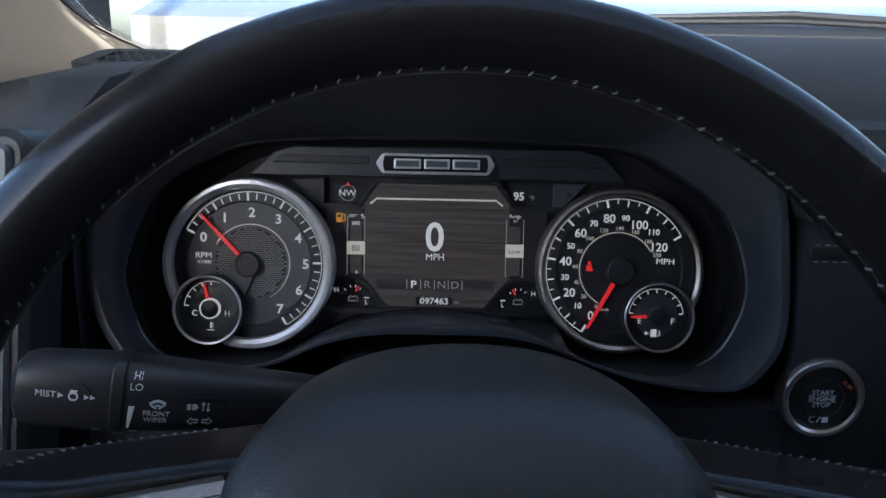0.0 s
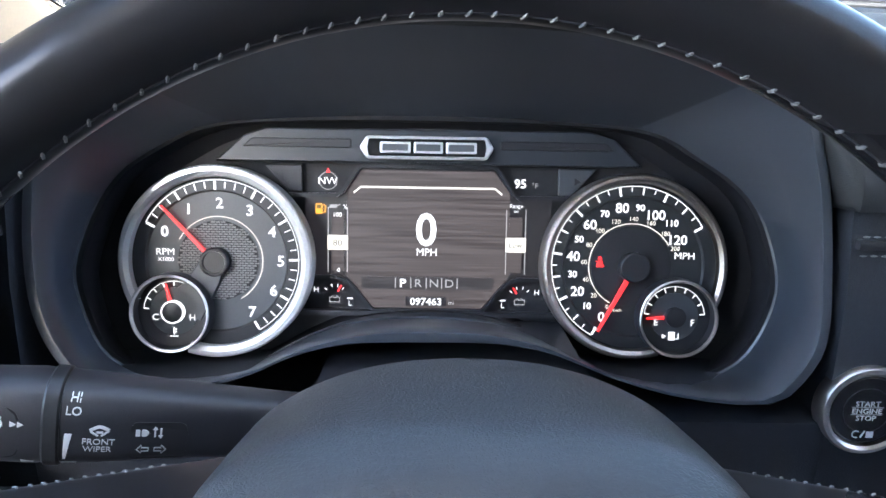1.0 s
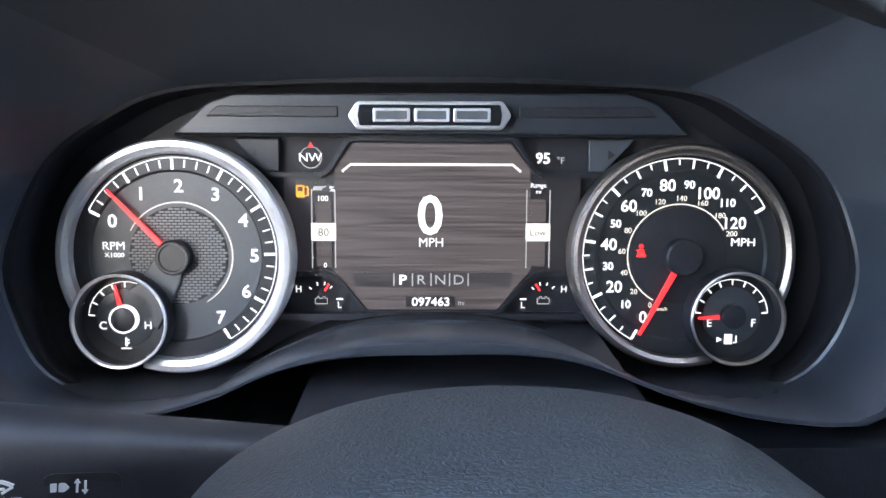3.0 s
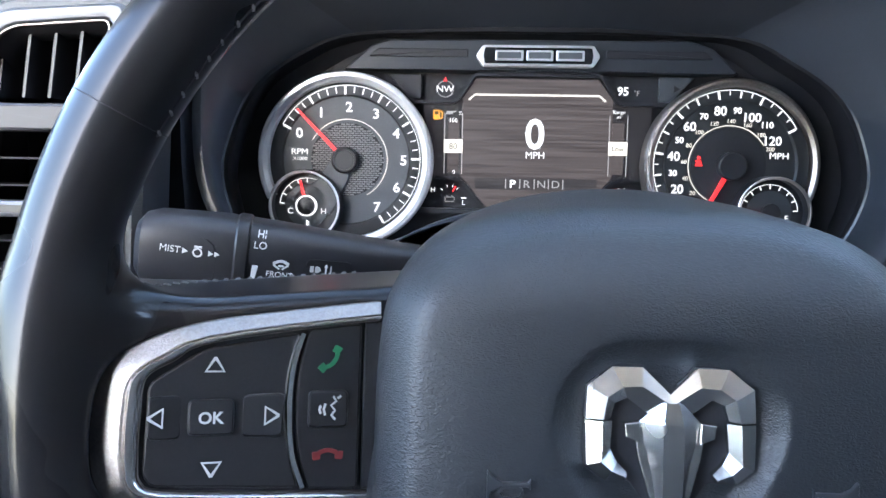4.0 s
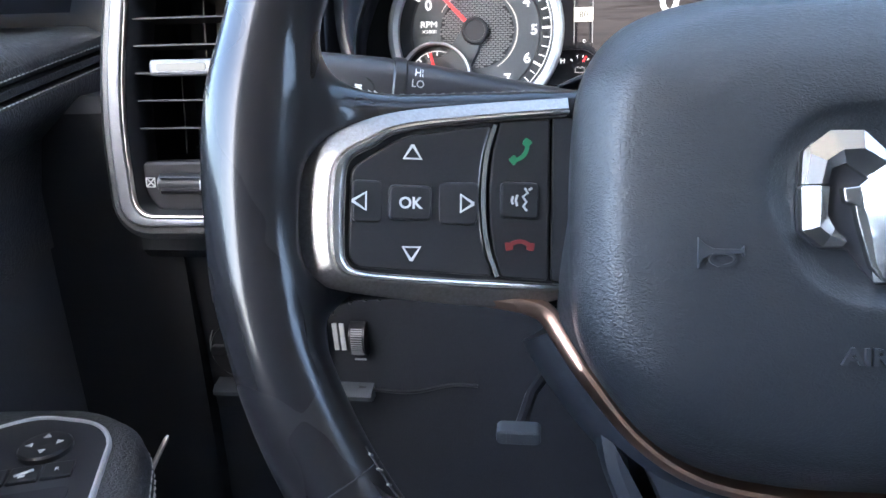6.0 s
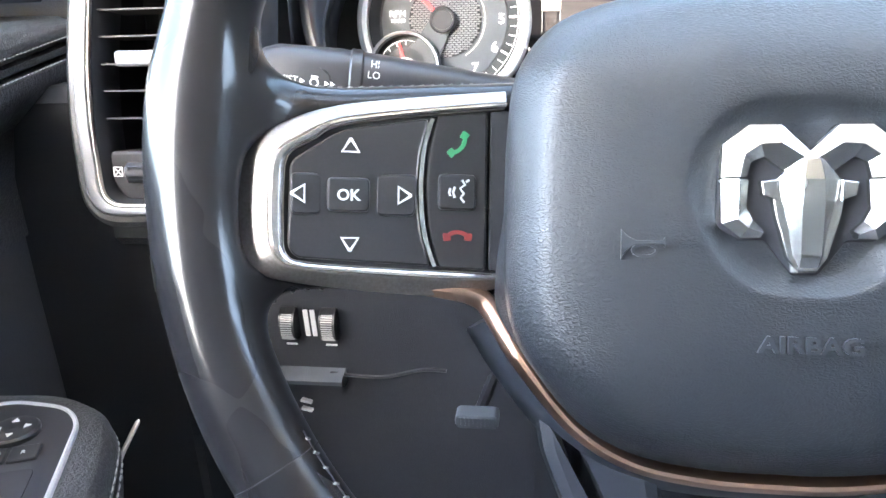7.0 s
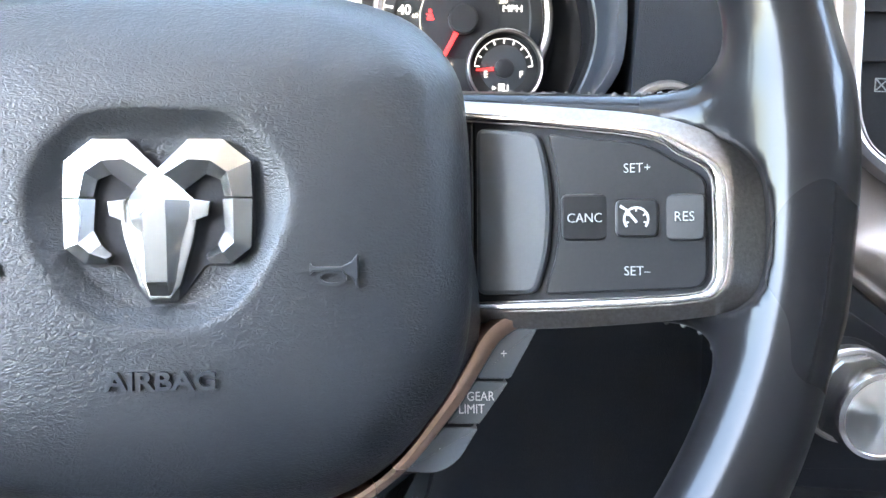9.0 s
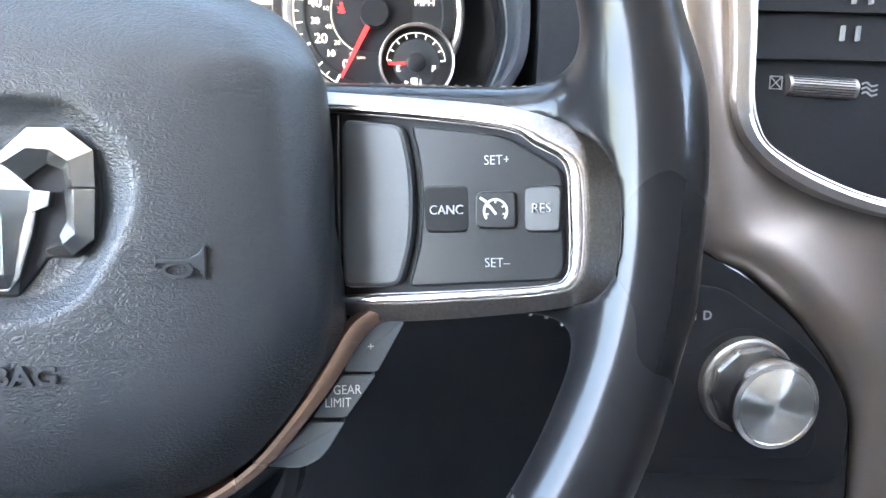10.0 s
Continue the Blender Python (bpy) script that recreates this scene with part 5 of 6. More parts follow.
for i, (s, mt_) in enumerate((("START", PAINT), ("ENGINE", PAINT), ("STOP", PAINT))):
    part("legend", text_mesh(s, 3.0, 0, 4.0 - 4.2 * i, 1.3, 0.15, 1.12), mt_, cap, "", SB)
for v_ in (1.9, -2.3):
    part("legend_line", strip([(-8.6, v_), (8.6, v_)], 0.35, 1.1, 1.45), GREYPAINT, cap, "", SB)
part("inner_disc", lathe([(13.2, 0.9), (13.2, 1.25), (12.8, 1.3), (12.6, 1.0)], 0, 0, 64, caps=False), BUTTON, cap, "", SB)
part("run_mark", text_mesh("RUN", 2.6, 14.0, 9.0, 1.3, 0.15, 1.0, -40), ORANGE, cap, "orange legend", SB)
part("mode_symbol", join(strip([polar((-4, -14), 2, 300 - 25 * i) for i in range(11)], 0.6, 1.1, 1.5), strip([(-1.4, -16), (0.6, -12)], 0.6, 1.1, 1.5), plate(box2(1.6, 5.4, -16, -12.4), 1.1, 1.5)), PAINT, cap, "", SB)

# ---------------------------------------------------------------- side vent by the door
VL = frame_at(-290, 380, 690, 8)


def vent_frame(loop_out, loop_in, w, mat, name, parent, m, deep=16):
    """A rounded moulding between two outlines of equal count."""
    bm = bmesh.new()
    mid = [(a + b) / 2 for a, b in zip(loop_out, loop_in)]
    loft(bm, [[(*p, w - deep) for p in loop_out], [(*p, w - 2) for p in loop_out], [(*(a * 0.8 + b * 0.2), w) for a, b in zip(loop_out, loop_in)], [(*p, w + 0.3) for p in mid], [(*(a * 0.15 + b * 0.85), w - 0.5) for a, b in zip(loop_out, loop_in)], [(*p, w - 3) for p in loop_in], [(*p, w - deep) for p in loop_in]])
    return part(name, bm, mat, parent, "", m)


vent = thing("side_air_vent", "black slatted air vent in a satin frame", "air vent", (-280, 380, 620))
O = rounded([(-20, 100), (2, 134), (74, 138), (62, -57), (-30, -58.5), (-34, 10)], [14, 14, 6, 14, 17, 60], 8)
I = rounded([(-12, 97), (8, 126), (66, 130), (54, -52.5), (-21, -52.5), (-25, 10)], [12, 12, 6, 10, 13, 60], 8)
vent_frame(O, I, 6, VENTFRAME, "vent_surround", vent, VL, 30)
B = inset(O, -9)
bm = bmesh.new()
loft(bm, [[(*p, -34) for p in B], [(*p, -2) for p in inset(B, 1)], [(*p, 2) for p in inset(B, 5)], [(*p, 2) for p in O]])
part("padded_border", bm, VINYL, vent, "grained black border", VL)
part("vent_box", loft(bmesh.new(), [[(*p, 3) for p in I], [(*p, -6) for p in inset(I, 3)], [(*p, -62) for p in inset(I, 6)]], True, False, True), BLACK, vent, "", VL)
part("cross_bar", plate(rounded([(-20, 72), (-18, 87), (60, 87), (58, 72)], 2, 3), -12, 2, 2), PLASTIC, vent, "", VL)
for v in (58, 43.5, 28.5, 13.5, -2):
    bm = bmesh.new()
    loft(bm, [[(u, v + dv, w) for u, w in ((-16, 0), (56, 0), (56, -26), (-16, -26))] for dv in (-0.5, 0.1, 0.4)], True, True, True)
    part("slat", bm, BLACK, vent, "", VL)
for u in (-9, 8, 25, 42):
    part("vane", plate(box2(u - 0.5, u + 0.5, -18, 72), -56, -40), BLACK, vent, "", VL)
for u in (-2, 12, 26, 40, 54):
    part("upper_vane", strip([(u, 90), (u + 6, 126)], 1.6, -26, -4), PLASTIC, vent, "", VL)
tab = part("slider", plate(rounded(box2(-5.5, 34, 26.6, 35.6), 3, 4), -2, 5, 2.0), VENTFRAME, vent, "satin grip on a slat", VL)
part("slider_inlay", plate(rounded(box2(-1, 28, 29, 33.4), 1.5, 3), 4.6, 5.4, 0.3), BUTTON, tab, "", VL)
part("inner_edge", loft(bmesh.new(), [[(*p, w) for p in inset(I, d)] for d, w in ((0.2, 5.0), (0.5, 5.8), (1.1, 5.6), (1.4, 3.0), (0.6, 2.0))]), SATIN, vent, "thin bright inner edge", VL)
part("inner_lining", loft(bmesh.new(), [[(*p, w) for p in inset(I, d)] for d, w in ((1.6, 3.0), (4.0, -4), (6.0, -14), (5.0, -20))]), PLASTIC, vent, "", VL)
ctl = part("wheel_housing", plate(rounded([(-19, -21), (56, -20), (54, -50), (-10, -50), (-18, -40)], 4, 4), -20, -3, 2), BLACK, vent, "", VL)
bm = bmesh.new()
n = 40
loft(bm, [[(u, -33.5 + (6.2 if -7.5 < u < 24.5 else 5.0) * math.cos(t), -4 + (6.4 if -7.5 < u < 24.5 else 5.0) * math.sin(t)) for t in (2 * math.pi * i / n for i in range(n))] for u in (-8, -7, 8, 24, 25)], True, True, True)
tw = part("thumb_wheel", bm, BUTTON, ctl, "ribbed black thumb wheel", VL)
bm = bmesh.new()
for i in range(26):
    u = -5 + i * 0.9
    strip([(u, -37.4), (u, -29.8)], 0.35, 1.4, 2.5, bm)
tagged(part("ribs", bm, PLASTIC, tw, "", VL), kind="stuff")
part("wheel_mark", strip([(19, -36.5), (19, -31.5)], 1.2, 2.0, 2.8), PAINT, tw, "", VL)
bm = strip([(-16.6, -30.4), (-11.4, -30.4), (-11.4, -35.6), (-16.6, -35.6), (-16.6, -30.4)], 0.6, -3, -2.5)
strip([(-16, -31), (-12, -35)], 0.5, -3, -2.6, bm)
strip([(-12, -31), (-16, -35)], 0.5, -3, -2.6, bm)
part("closed_symbol", bm, PAINT, ctl, "", VL)

# ---------------------------------------------------------------- door
door = thing("door", "black leather door panel with a padded armrest", "door", (-420, 0, 150))
part("door_skin", slab([(-500, 150), (500, 150), (500, 620), (-500, 620)], X0, -415), DOORTRIM, door, "", HOME)


def door_pad(profile, ys, drop, name, mat, label=""):
    """A padded form along the door: (x, z) section, lifted towards the front by drop for each unit of y."""
    bm = bmesh.new()
    loft(bm, [[(x, z + drop(y), -y) for x, z in profile] for y in ys], True, True, True)
    return part(name, bm, mat, door, label, HOME, 50)


rise = lambda y: max(0.139 * (y - 480) + 6.5, -80)
YS = [-500, -300, -100, 150, 300, 380, 440, 480]
bm = bmesh.new()
loft(bm, [[(x, 752 + (z - 752) * k, -y) for x, z in [(X0, 850), (-412, 848), (-402, 835), (-398, 800), (-398, 762), (-402, 752), (X0, 752)]] for y, k in ((310, 0.05), (330, 0.5), (350, 0.75), (400, 0.95), (480, 1))], True, True, True)
part("window_pad", bm, DARK, door, "", HOME, 50)
bm = bmesh.new()
crest = lambda y: 742 + 0.04 * (y - 454)
loft(bm, [[(x, z, -y) for x, z in [(X0, crest(y)), (-408, crest(y)), (-392, crest(y) - 0.5), (-381, crest(y) - 5)] + [(u, v + rise(y)) for u, v in ((-376.4, 731), (-376, 727), (-379, 722), (-386, 720), (X0, 720))]] for y in YS], True, True, True)
part("upper_bolster", bm, DOORLEATHER, door, "grained black leather bolster", HOME, 50)
door_pad([(X0, 721), (-384, 721), (-379.5, 719), (-379.5, 715), (-384, 713), (X0, 713)], YS, rise, "middle_roll", DOORLEATHER, "grained black leather roll")
door_pad([(X0, 713), (-385, 713), (-379, 709), (-379, 701), (-386, 690), (-404, 675), (-412, 640), (-412, 600), (X0, 600)], YS, rise, "lower_panel", DOORLEATHER, "grained black leather panel")
for x, z in ((-377.4, 725.5), (-378.6, 711.5)):
    stitch_row([(x + 0.9, z + rise(y), -y) for y in (-300, 0, 250, 480)], door, HOME, 0.55, 4.0, 2.9)
# armrest with the mirror and window switches
AR = Matrix.Scale(K, 4) @ Matrix.Translation((-330, 285, 540)) @ Matrix.Rotation(radians(21), 4, "Z")  # u right, v ahead, w up
top = rounded([(-120, 70), (-20, 50), (20, 38), (46, 8), (50, -40), (50, -700), (-120, -700)], [20, 30, 26, 20, 30, 5, 5], 6)
bm = bmesh.new()
loft(bm, [[(*p, w) for p in inset(top, d)] for d, w in ((4, -70), (-1, -36), (-2, -16), (0, -7), (5, -1.5), (12, 0))], True, True, True)
part("armrest", bm, DOORLEATHER, door, "grained black armrest", AR, 50)
for dd, w in ((-2.0, -17), (-2.0, -27)):
    line = [p for p in inset(top, dd) if -140 < p[1] < 22 and p[0] > 20]
    stitch_row([(p[0], p[1], w) for p in line], door, AR, 0.7, 4.0, 2.9)
part("armrest_groove", tube([(p[0], p[1], -22) for p in inset(top, -1.0) if p[0] > 0 and p[1] > -300], 1.6, 5), DARK, door, "", AR)
pan = rounded([(-90, -12), (-32, 24), (-10, 30), (22, 14), (32, -4), (32, -140), (-90, -140)], [4, 20, 14, 16, 12, 4, 4], 6)
swp = thing("switch_panel", "satin-edged black mirror and window switch panel on the armrest", "switch panel", (-340, 270, 536))
part("switch_plate", plate(pan, -2, 1.6, 0.6), PLASTIC, swp, "", AR)
bm = bmesh.new()
loft(bm, [[(*p, -1) for p in inset(pan, -0.8)], [(*p, 2.2) for p in inset(pan, -0.5)], [(*p, 3.0) for p in inset(pan, 0.4)], [(*p, 2.8) for p in inset(pan, 1.4)], [(*p, 1.2) for p in inset(pan, 2.0)]])
part("bright_edge", bm, RINGSILVER, swp, "bright edge strip", AR)
mk = part("mirror_knob", lathe([(13, 1), (13, 4), (12, 5.2), (9.5, 5.6), (0.01, 5.0)], 1, -7, 48), BUTTON, swp, "round mirror adjuster", AR)
for a in (0, 90, 180, 270):
    c = polar((1, -7), 6.8, a)
    part("arrow", plate([polar(c, 2.4, a), polar(c, 2.1, a + 120), polar(c, 2.1, a - 120)], 5.0, 5.9), PAINT, mk, "", AR)
for u, s in ((-18.5, "L"), (-3.5, ""), (11.5, "R")):
    k = part("mirror_button", plate(rounded(box2(u - 7, u + 7, -35, -22), 0.8, 2), 1, 3.2, 0.7), BUTTON, swp, "", AR)
    if s:
        part("legend", text_mesh(s, 3.0, u, -28.5, 3.3, 0.15), PAINT, k, "", AR)
    else:
        part("fold_symbol", join(strip([(-7.5, -30), (0.5, -26.5)], 2.0, 3.1, 3.5), strip([(-5.5, -31.5), (-2.5, -30.5)], 1.0, 3.1, 3.5)), PAINT, k, "", AR)
part("window_switch_well", plate(rounded(box2(-60, 20, -120, -42), 5, 4), 1.0, 2.0, 0.3), DARK, swp, "", AR)
ds = thing("door_sill_strip", "bright curved strip beside the armrest", "trim strip", (-306, 340, 480))
part("strip", tube(smooth_line([(-304, 505, -352), (-309, 492, -340), (-316, 470, -322), (-322, 440, -305)], 5), [0.6] + [1.6] * 13 + [2.2, 2.2], 8), SATIN, ds, "", HOME)

# ---------------------------------------------------------------- lower dash switches
low = thing("lower_dash_panel", "black lower dash panel with light switches", "dash panel", (-200, 450, 420))
part("panel", slab([(446, 470), (440, 540), (436, 580), (430, 596), (438, 604), (470, 604), (480, 470)], X0 + 40, -60), PLASTIC, low, "", HOME)
part("kick_panel", slab([(452, 130), (447, 469), (480, 469), (480, 130)], X0 + 40, -60), SOFT, low, "", HOME)
part("roll", slab([(422, 596), (415, 603), (415, 612), (424, 620), (440, 622), (446, 596)], -338, -150), VINYL, low, "grained black roll", HOME)
part("footwell_side", slab([(446, 130), (430, 560), (428, 690), (440, 700), (480, 700), (480, 130)], X0 + 2, -318), DARK, low, "matt black side panel", HOME)
LP = frame_at(-290, 441, 523, 5)
lsw = part("light_switch", lathe([(24, -4), (24, 0.4), (23, 1.2), (22, 0.8), (21, 0), (20, 8), (19, 9.5), (0.01, 9)], 0, 0, 48), BUTTON, low, "round light switch", LP)
part("switch_ring", lathe([(24.2, 0.4), (24.2, 1.4), (23.4, 1.6), (23.2, 0.6)], 0, 0, 48), GREYPAINT, lsw, "", LP)
part("switch_bar", plate(rounded(box2(-18, 18, -4, 4), 3, 4), 8, 14, 1.5), BUTTON, lsw, "", LP)
bm = strip([polar((-25, 11), 1.6, 30 * i) for i in range(13)], 0.5, 0, 0.4)
for i in range(8):
    strip([polar((-25, 11), 2.6, 45 * i), polar((-25, 11), 3.6, 45 * i)], 0.5, 0, 0.4, bm)
part("sun_symbol", bm, PAINT, low, "", LP)
for u in (-232, -203):
    bm = bmesh.new()
    n = 28
    loft(bm, [[(x, 533 + 12 * math.cos(t), -438 + 10 * math.sin(t)) for t in (2 * math.pi * i / n for i in range(n))] for x in (u - 5.5, u - 4.5, u + 4.5, u + 5.5)], True, True, True)
    tw = part("dimmer_wheel", bm, BUTTON, low, "ribbed dimmer wheel", HOME)
    bm = bmesh.new()
    for i in range(14):
        t = radians(40 + 8 * i)
        tube([(u - 4, 533 + 12.1 * math.cos(t), -438 + 10.1 * math.sin(t)), (u + 4, 533 + 12.1 * math.cos(t), -438 + 10.1 * math.sin(t))], 0.5, 4, bm)
    tagged(part("ribs", bm, GREYPAINT, tw, "", HOME), kind="stuff")
    part("wheel_mark", strip([(u + 12 if u < -220 else u - 12, 544), (u + 13 if u < -220 else u - 11, 524)], 3.2, -437, -436), PAINT, low, "", HOME)
    part("wheel_line", strip([(u - 4, 517), (u + 4, 517)], 1.2, -437.5, -436.6), PAINT, low, "", HOME)
part("switch_ledge", slab([(448, 484), (436, 485), (430, 488), (430, 491), (434, 494), (448, 496)], -312, -196), SATINBLACK, low, "", HOME)
part("latch_plate", plate(rounded(box2(-290, -238, 452, 466), 2, 3), -450, -441, 1), PLASTIC, low, "", HOME)
for z in (461, 468):
    part("latch_mark", strip([(-232, z), (-224, z - 2)], 1.6, -445, -441), PAINT, low, "", HOME)
part("knee_edge", tube(smooth_line([(-206, 494, -438), (-170, 491, -440), (-140, 498, -440), (-122, 498, -440)], 5), 1.4, 6), PLASTIC, low, "", HOME)

# ---------------------------------------------------------------- centre stack
CS = frame_at(330, 395, 660, 14)
stack = thing("centre_console", "satin silver centre stack trim with a black shifter panel", "centre console", (400, 420, 300))
side_line = [(-40, 150), (-34, 88), (-18, -3), (-10, -47), (14, -60), (46, -86.5), (68, -113.6), (84, -148), (85, -195), (80, -300)]
line = smooth_line(side_line, 6)
rows = []
for p in line:
    rows.append([(p[0] - 1, p[1] - 1, -30), (p[0] - 1, p[1] - 1, -6), (p[0] + 0.5, p[1] + 1, -1), (p[0] + 4, p[1] + 4, 2), (p[0] + 10, p[1] + 9, 3), (p[0] + 20, p[1] + 14, 1), (p[0] + 34, p[1] + 20, -3), (p[0] + 60, p[1] + 26, -5), (p[0] + 140, p[1] + 30, -4), (p[0] + 260, p[1] + 30, -4), (p[0] + 260, p[1] + 30, -30)])
part("silver_trim", loft(bmesh.new(), rows, True, True, True), SILVER, stack, "satin silver trim panel", CS, 50)
part("shifter_panel", plate(rounded([(-58, -38), (-12, -48), (14, -62), (46, -88), (68, -115), (83, -150), (82, -330), (-58, -330)], [2, 4, 6, 8, 10, 14, 2, 2], 5), -30, -4, 2), GLOSS, stack, "black shifter panel", CS)
inner = rounded([(-56, -62), (0, -70), (50, -103), (73, -128), (81, -150), (76, -189), (-56, -176)], [4, 8, 10, 10, 12, 16, 4], 6)
part("panel_step", plate(inner, -6, -2.6, 1.0), BLACK, stack, "", CS)
fl = rounded([(-50, -110), (-14, -106), (-4, -98), (10, -92), (30, -98), (42, -120), (60, -150), (58, -172), (-50, -168)], [2, 8, 8, 12, 12, 14, 14, 12, 4], 6)
part("panel_floor", plate(fl, -3, -1.6, 0.6), BLACK, stack, "", CS)
for s, u in (("P", -46.6), ("R", -37.3), ("N", -18.8), ("D", -9.5)):
    part("gear_letter", text_mesh(s, 5.4, u if s in "ND" else u + 9.3 * (s == "R") , -85.3, -2.4, 0.15, 1.0, 0, 0.15), GREYPAINT, stack, "", CS)
knob = thing("shift_knob", "round turned-aluminium shift knob", "knob", (342, 370, 520))
KN = inside(CS, 14.0, -126.0, 0, 0, 5)
part("base_ring", lathe([(28.2, -4), (28.2, 2.4), (27.2, 3.8), (26.4, 4), (25.8, 3)], 0, 0, 72), BAND, knob, "satin base ring", KN)
bm = bmesh.new()
prof = [(25.5, 2), (25.5, 8), (24.6, 10), (23.8, 22)]
loops = []
for r, w in prof:
    loops.append([(r * math.cos(t), r * math.sin(t), w) for t in (2 * math.pi * (i + 0.2) / 10 for i in range(10))])
loft(bm, loops, True, True, True)
part("grip", bm, BADGE, knob, "faceted satin grip", KN, 12)
part("collar", lathe([(23.6, 20), (25, 22), (25.2, 29), (24, 32), (21.5, 33), (20.8, 32.4)], 0, 0, 72), RAIL, knob, "", KN)
part("face", lathe([(20.8, 30), (20.8, 32.6), (20.2, 32.9), (0.01, 32.9)], 0, 0, 72), BRUSHED, knob, "spun aluminium face", KN, local=True)
# centre air vent
cv = thing("centre_air_vent", "black centre air vent in a satin frame", "air vent", (420, 395, 640))
VO = [(-8, 150), (-5.2, 88.8), (-3.4, 60), (-3, 34.4), (2, 18), (11.3, 6.7), (26, -5), (45.8, -15.4), (68, -23.5), (93.9, -30), (130, -35), (180, -37)]
VI = [(4.5, 150), (7.7, 89), (8.0, 60), (8.3, 37.6), (11, 23), (17.7, 11.4), (33, 1.5), (52, -7.4), (71, -14.6), (93.3, -20.3), (129, -25), (180, -27)]
rows = []
for o, i in zip(smooth_line(VO, 5), smooth_line(VI, 5)):
    at = lambda t, w: (*(o * (1 - t) + i * t), w)
    rows.append([at(0, -10), at(0, 3), at(0.12, 6), at(0.55, 8), at(0.8, 7.4), at(0.86, 8.2), at(0.96, 7.8), at(1, 4), at(1, -14)])
part("vent_surround", loft(bmesh.new(), rows, True, True, True), SATIN, cv, "satin metal surround", CS, 35)
part("vent_face", plate([tuple(p) for p in smooth_line(VI, 5)] + [(180, 150)], -14, 0.5), BLACK, cv, "satin black face", CS)
for v, tk in ((84, 1.4), (62, 5.0), (100, 1.4), (116, 1.4)):
    bm = bmesh.new()
    loft(bm, [[(u, v + dv, w) for u, w in ((8, 5), (170, 5), (170, -6), (8, -6))] for dv in (-tk, 0, 0.6)], True, True, True)
    part("slat", bm, BLACK, cv, "", CS)
for u, v in ((66, 88), (76, 88), (60, 68), (69, 68)):
    part("vane_tab", strip([(u, v), (u + 0.6, v + 8)], 1.6, 0, 3), GREYPAINT, cv, "", CS)
bm = bmesh.new()
n = 40
loft(bm, [[(u, 43.8 - (u - 29) * 0.05 + 5.8 * math.cos(t), 0 + 6 * math.sin(t)) for t in (2 * math.pi * i / n for i in range(n))] for u in (29, 30, 68, 69.5)], True, True, True)
tw = part("thumb_wheel", bm, BAND, cv, "ribbed satin thumb wheel", CS)
bm = bmesh.new()
for i in range(7):
    t = radians(45 + 15 * i)
    tube([(31, 43.8 + 5.9 * math.cos(t), 6.1 * math.sin(t)), (67, 41.9 + 5.9 * math.cos(t), 6.1 * math.sin(t))], 0.45, 4, bm)
tagged(part("ribs", bm, BUTTON, tw, "", CS), kind="stuff")
bm = strip([(20, 48.4), (27, 48.2), (26.8, 41.4), (19.8, 41.6), (20, 48.4)], 0.7, 0.5, 0.9)
strip([(20.6, 47.8), (26.2, 42)], 0.6, 0.5, 0.9, bm)
strip([(26.4, 47.6), (20.4, 42.2)], 0.6, 0.5, 0.9, bm)
part("closed_symbol", bm, GREYPAINT, cv, "", CS)
bm = bmesh.new()
for i in range(3):
    strip(smooth_line([(74, 44.6 - 2.6 * i), (77, 45.6 - 2.6 * i), (80, 43.6 - 2.6 * i), (83.5, 44.4 - 2.6 * i)], 4), 1.0, 0.5, 0.9, bm)
part("flow_symbol", bm, GREYPAINT, cv, "", CS)

# ---------------------------------------------------------------- pillar and windscreen edge
def pillar_section(x, y, z):
    return [(x, z, -y), (x - 22, z - 22, -(y - 60)), (-478, z - 60, -(y - 190)), (-490, z - 40, -(y + 20)), (x - 10, z + 6, -(y + 14))]


CORNER = [(-355, 1020, 842), (-366.3, 985, 865.6), (-373.5, 960, 873.8), (-384, 925, 884), (-394, 890, 896), (-401.5, 860, 910), (-404, 830, 924), (-430, 500, 1120)]
pil = mesh_object("wall_pillar", loft(bmesh.new(), [pillar_section(*q) for q in CORNER + [(-445, 100, 1330)]], True, True, True), BEIGE, HOME, 60)
tagged(pil, "beige windscreen pillar trim", "pillar", kind="structure")
frit = mesh_object("trim_frit", loft(bmesh.new(), [[(x, z, -y), (x + 1.2, z + 1, -(y + 2)), (x + 1.2, z + 1.6, -(y + 4)), (x, z + 0.6, -(y + 2))] for x, y, z in CORNER], True, True, True), DARK, HOME)
tagged(frit, "thin dark edge along the windscreen corner", "windscreen band", kind="structure")
bm = bmesh.new()
band = [Vector((x, z, -y)) for x, y, z in CORNER]
for a, b in zip(band, band[1:]):
    n = int((b - a).length / 4.0)
    for i in range(n):
        q = a + (b - a) * (i / n)
        for j, (side, r) in enumerate(((4, 1.0), (8, 0.8), (12, 0.6), (15, 0.45))):
            tube([q + Vector((side, 1, -4 - j)), q + Vector((side + 1.6, 1.4, -4.8 - j))], r, 5, bm)
dots = mesh_object("trim_dots", bm, DARK, HOME)
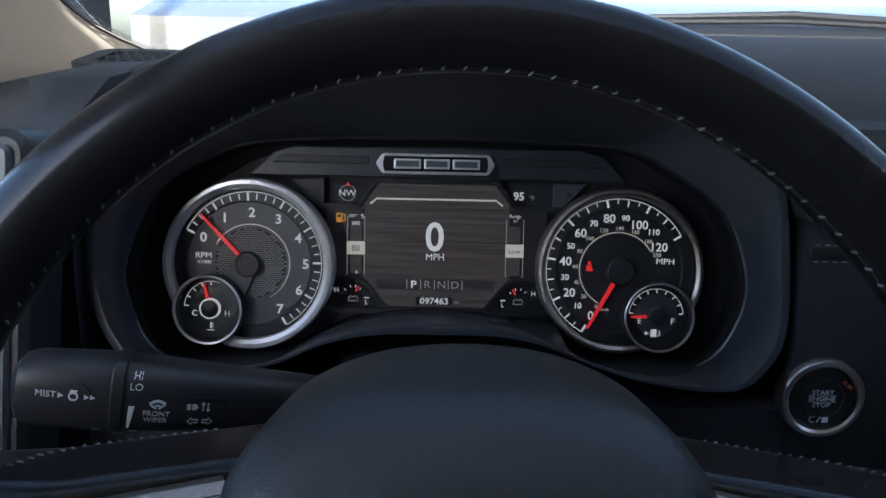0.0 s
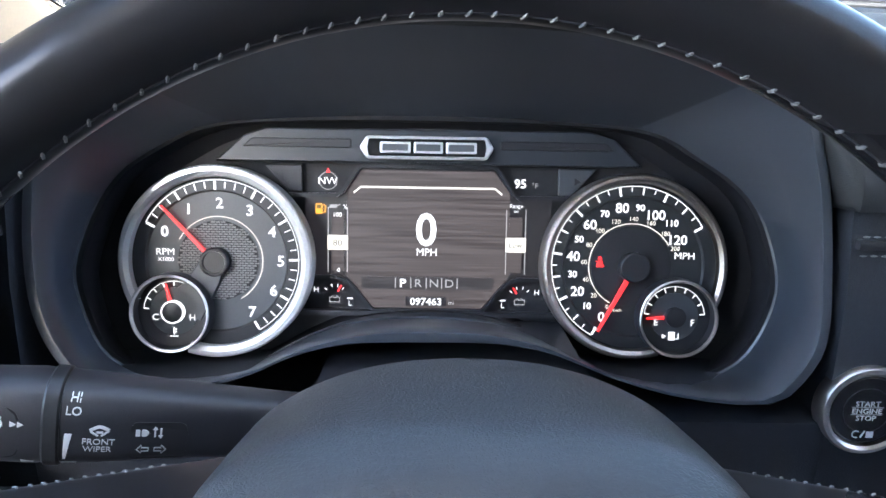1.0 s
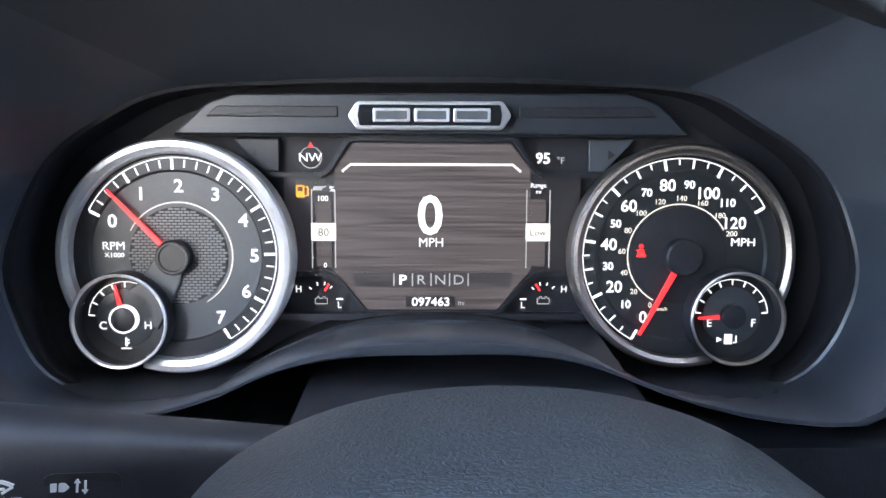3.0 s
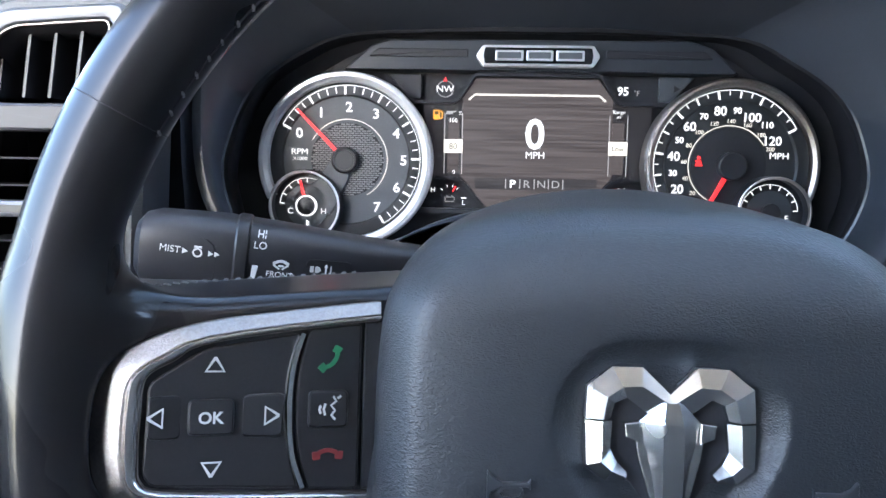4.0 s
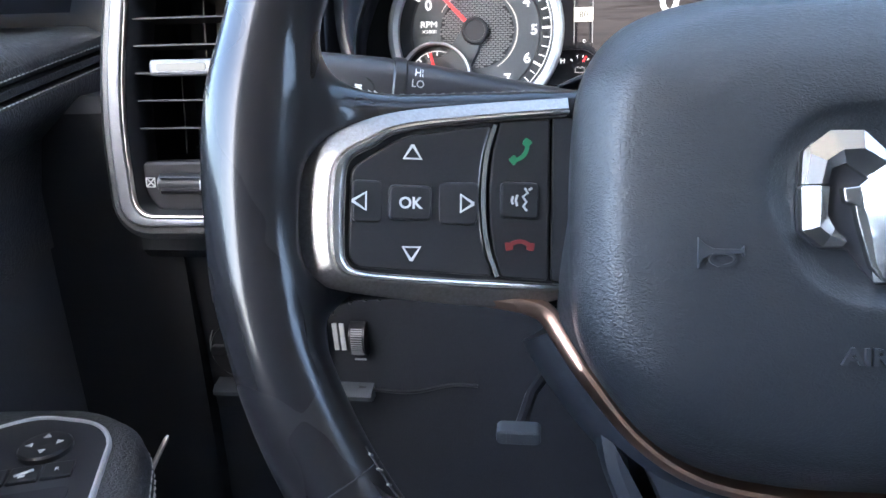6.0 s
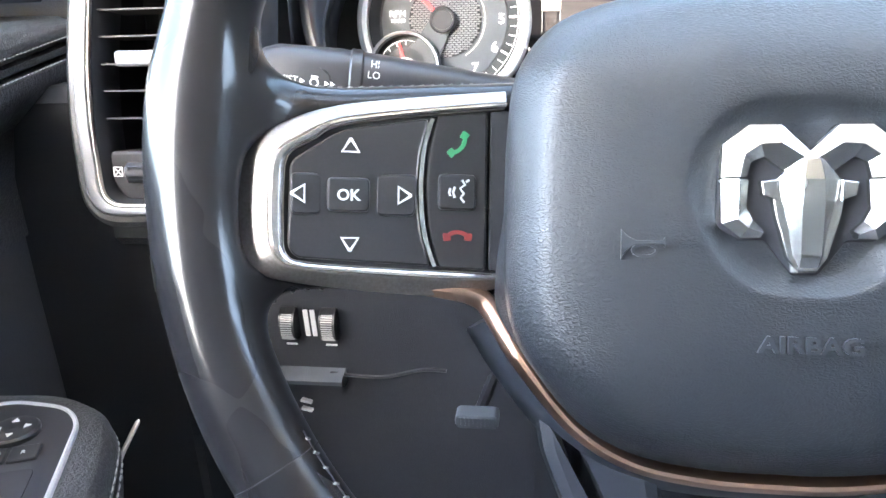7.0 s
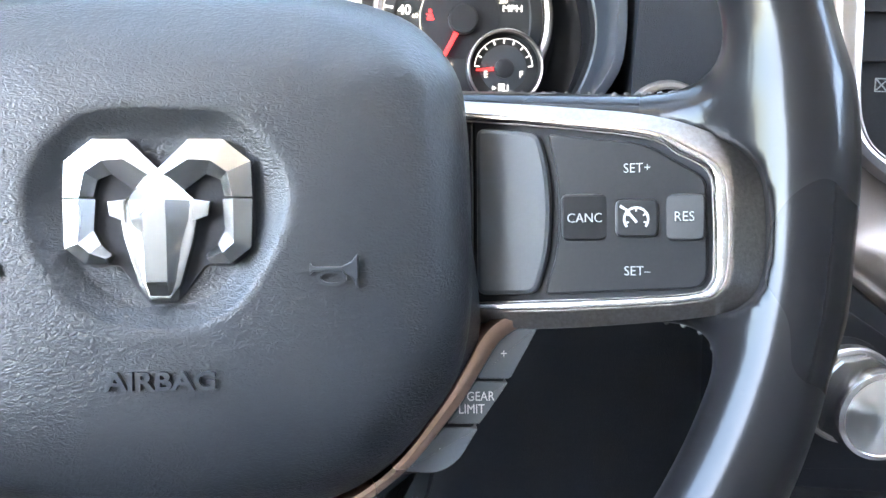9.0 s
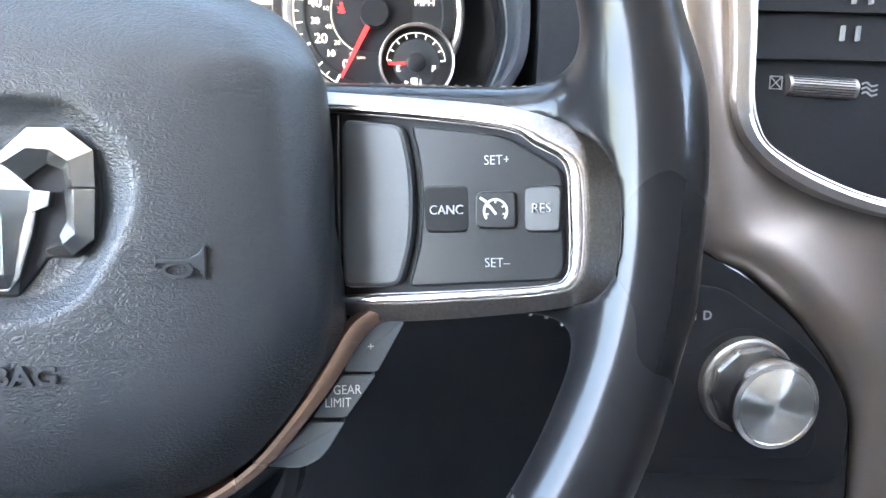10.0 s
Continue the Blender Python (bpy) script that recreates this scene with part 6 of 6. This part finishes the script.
tagged(dots, "rows of small black dots on the windscreen edge", "windscreen band", kind="structure")

# defroster grille at the pillar foot
gr = thing("defroster_grille", "charcoal defroster grille with six-sided holes on the dash top", "grille", (-280, 650, 862))
GF = Matrix.Scale(K, 4) @ Matrix.Translation((-250, 655, 868.5)) @ Matrix.Rotation(radians(9), 4, "X")
part("grille_frame", ring_wall(rounded(box2(-46, 48, -38, 38), 14, 4), rounded(box2(-31, 31, -25, 25), 4, 4), -14, 1.0), DASH, gr, "", GF)
part("duct", plate(rounded(box2(-31, 31, -25, 25), 4, 4), -14, -5), BLACK, gr, "black duct below the holes", GF)
for j in range(5):
    for i in range(6):
        u, v = -25 + 10 * i + 5 * (j % 2), -20 + 10 * j
        if u < 29:
            part("web", lathe([(3.6, -5), (3.6, 0.8), (5.8, 0.8), (5.8, -5)], u, v, 6), DASH, gr, "", GF)

# cowl and wiper outside the glass
cowl = thing("cowl", "black plastic cowl below the windscreen outside", "cowl", (400, 1180, 850))
part("cowl_panel", slab([(1135, 860), (1135, 912), (1190, 926), (1300, 938), (1300, 850)], -250, X1), DARK, cowl, "", HOME)
part("cowl_seal", slab([(1110, 884), (1110, 900), (1116, 912), (1128, 908), (1130, 884)], -250, X1), DARK, cowl, "black rubber seal", HOME)
wip = thing("wiper", "black windscreen wiper arm and blade at rest", "wiper", (700, 1160, 905))
part("wiper_arm", tube([(250, 934, -1190), (520, 942, -1180), (800, 930, -1190)], [4, 7, 8], 8), PLASTIC, wip, "", HOME)
part("wiper_blade", tube([(240, 928, -1180), (520, 933, -1168), (850, 922, -1180)], 4, 6), DARK, wip, "", HOME)
bonnet = thing("bonnet", "pale painted bonnet in front of the windscreen", "bonnet", (400, 1900, 600))
part("bonnet_skin", slab([(1310, 880), (1310, 930), (1420, 962), (1600, 985), (1900, 985), (2300, 930), (2300, -683), (1310, -683)], X0 - 60, X1 + 60), material("grey_paint", (0.32, 0.33, 0.34), 0.25, 0.3, vary=0.05, coat=0.6), bonnet, "", HOME)
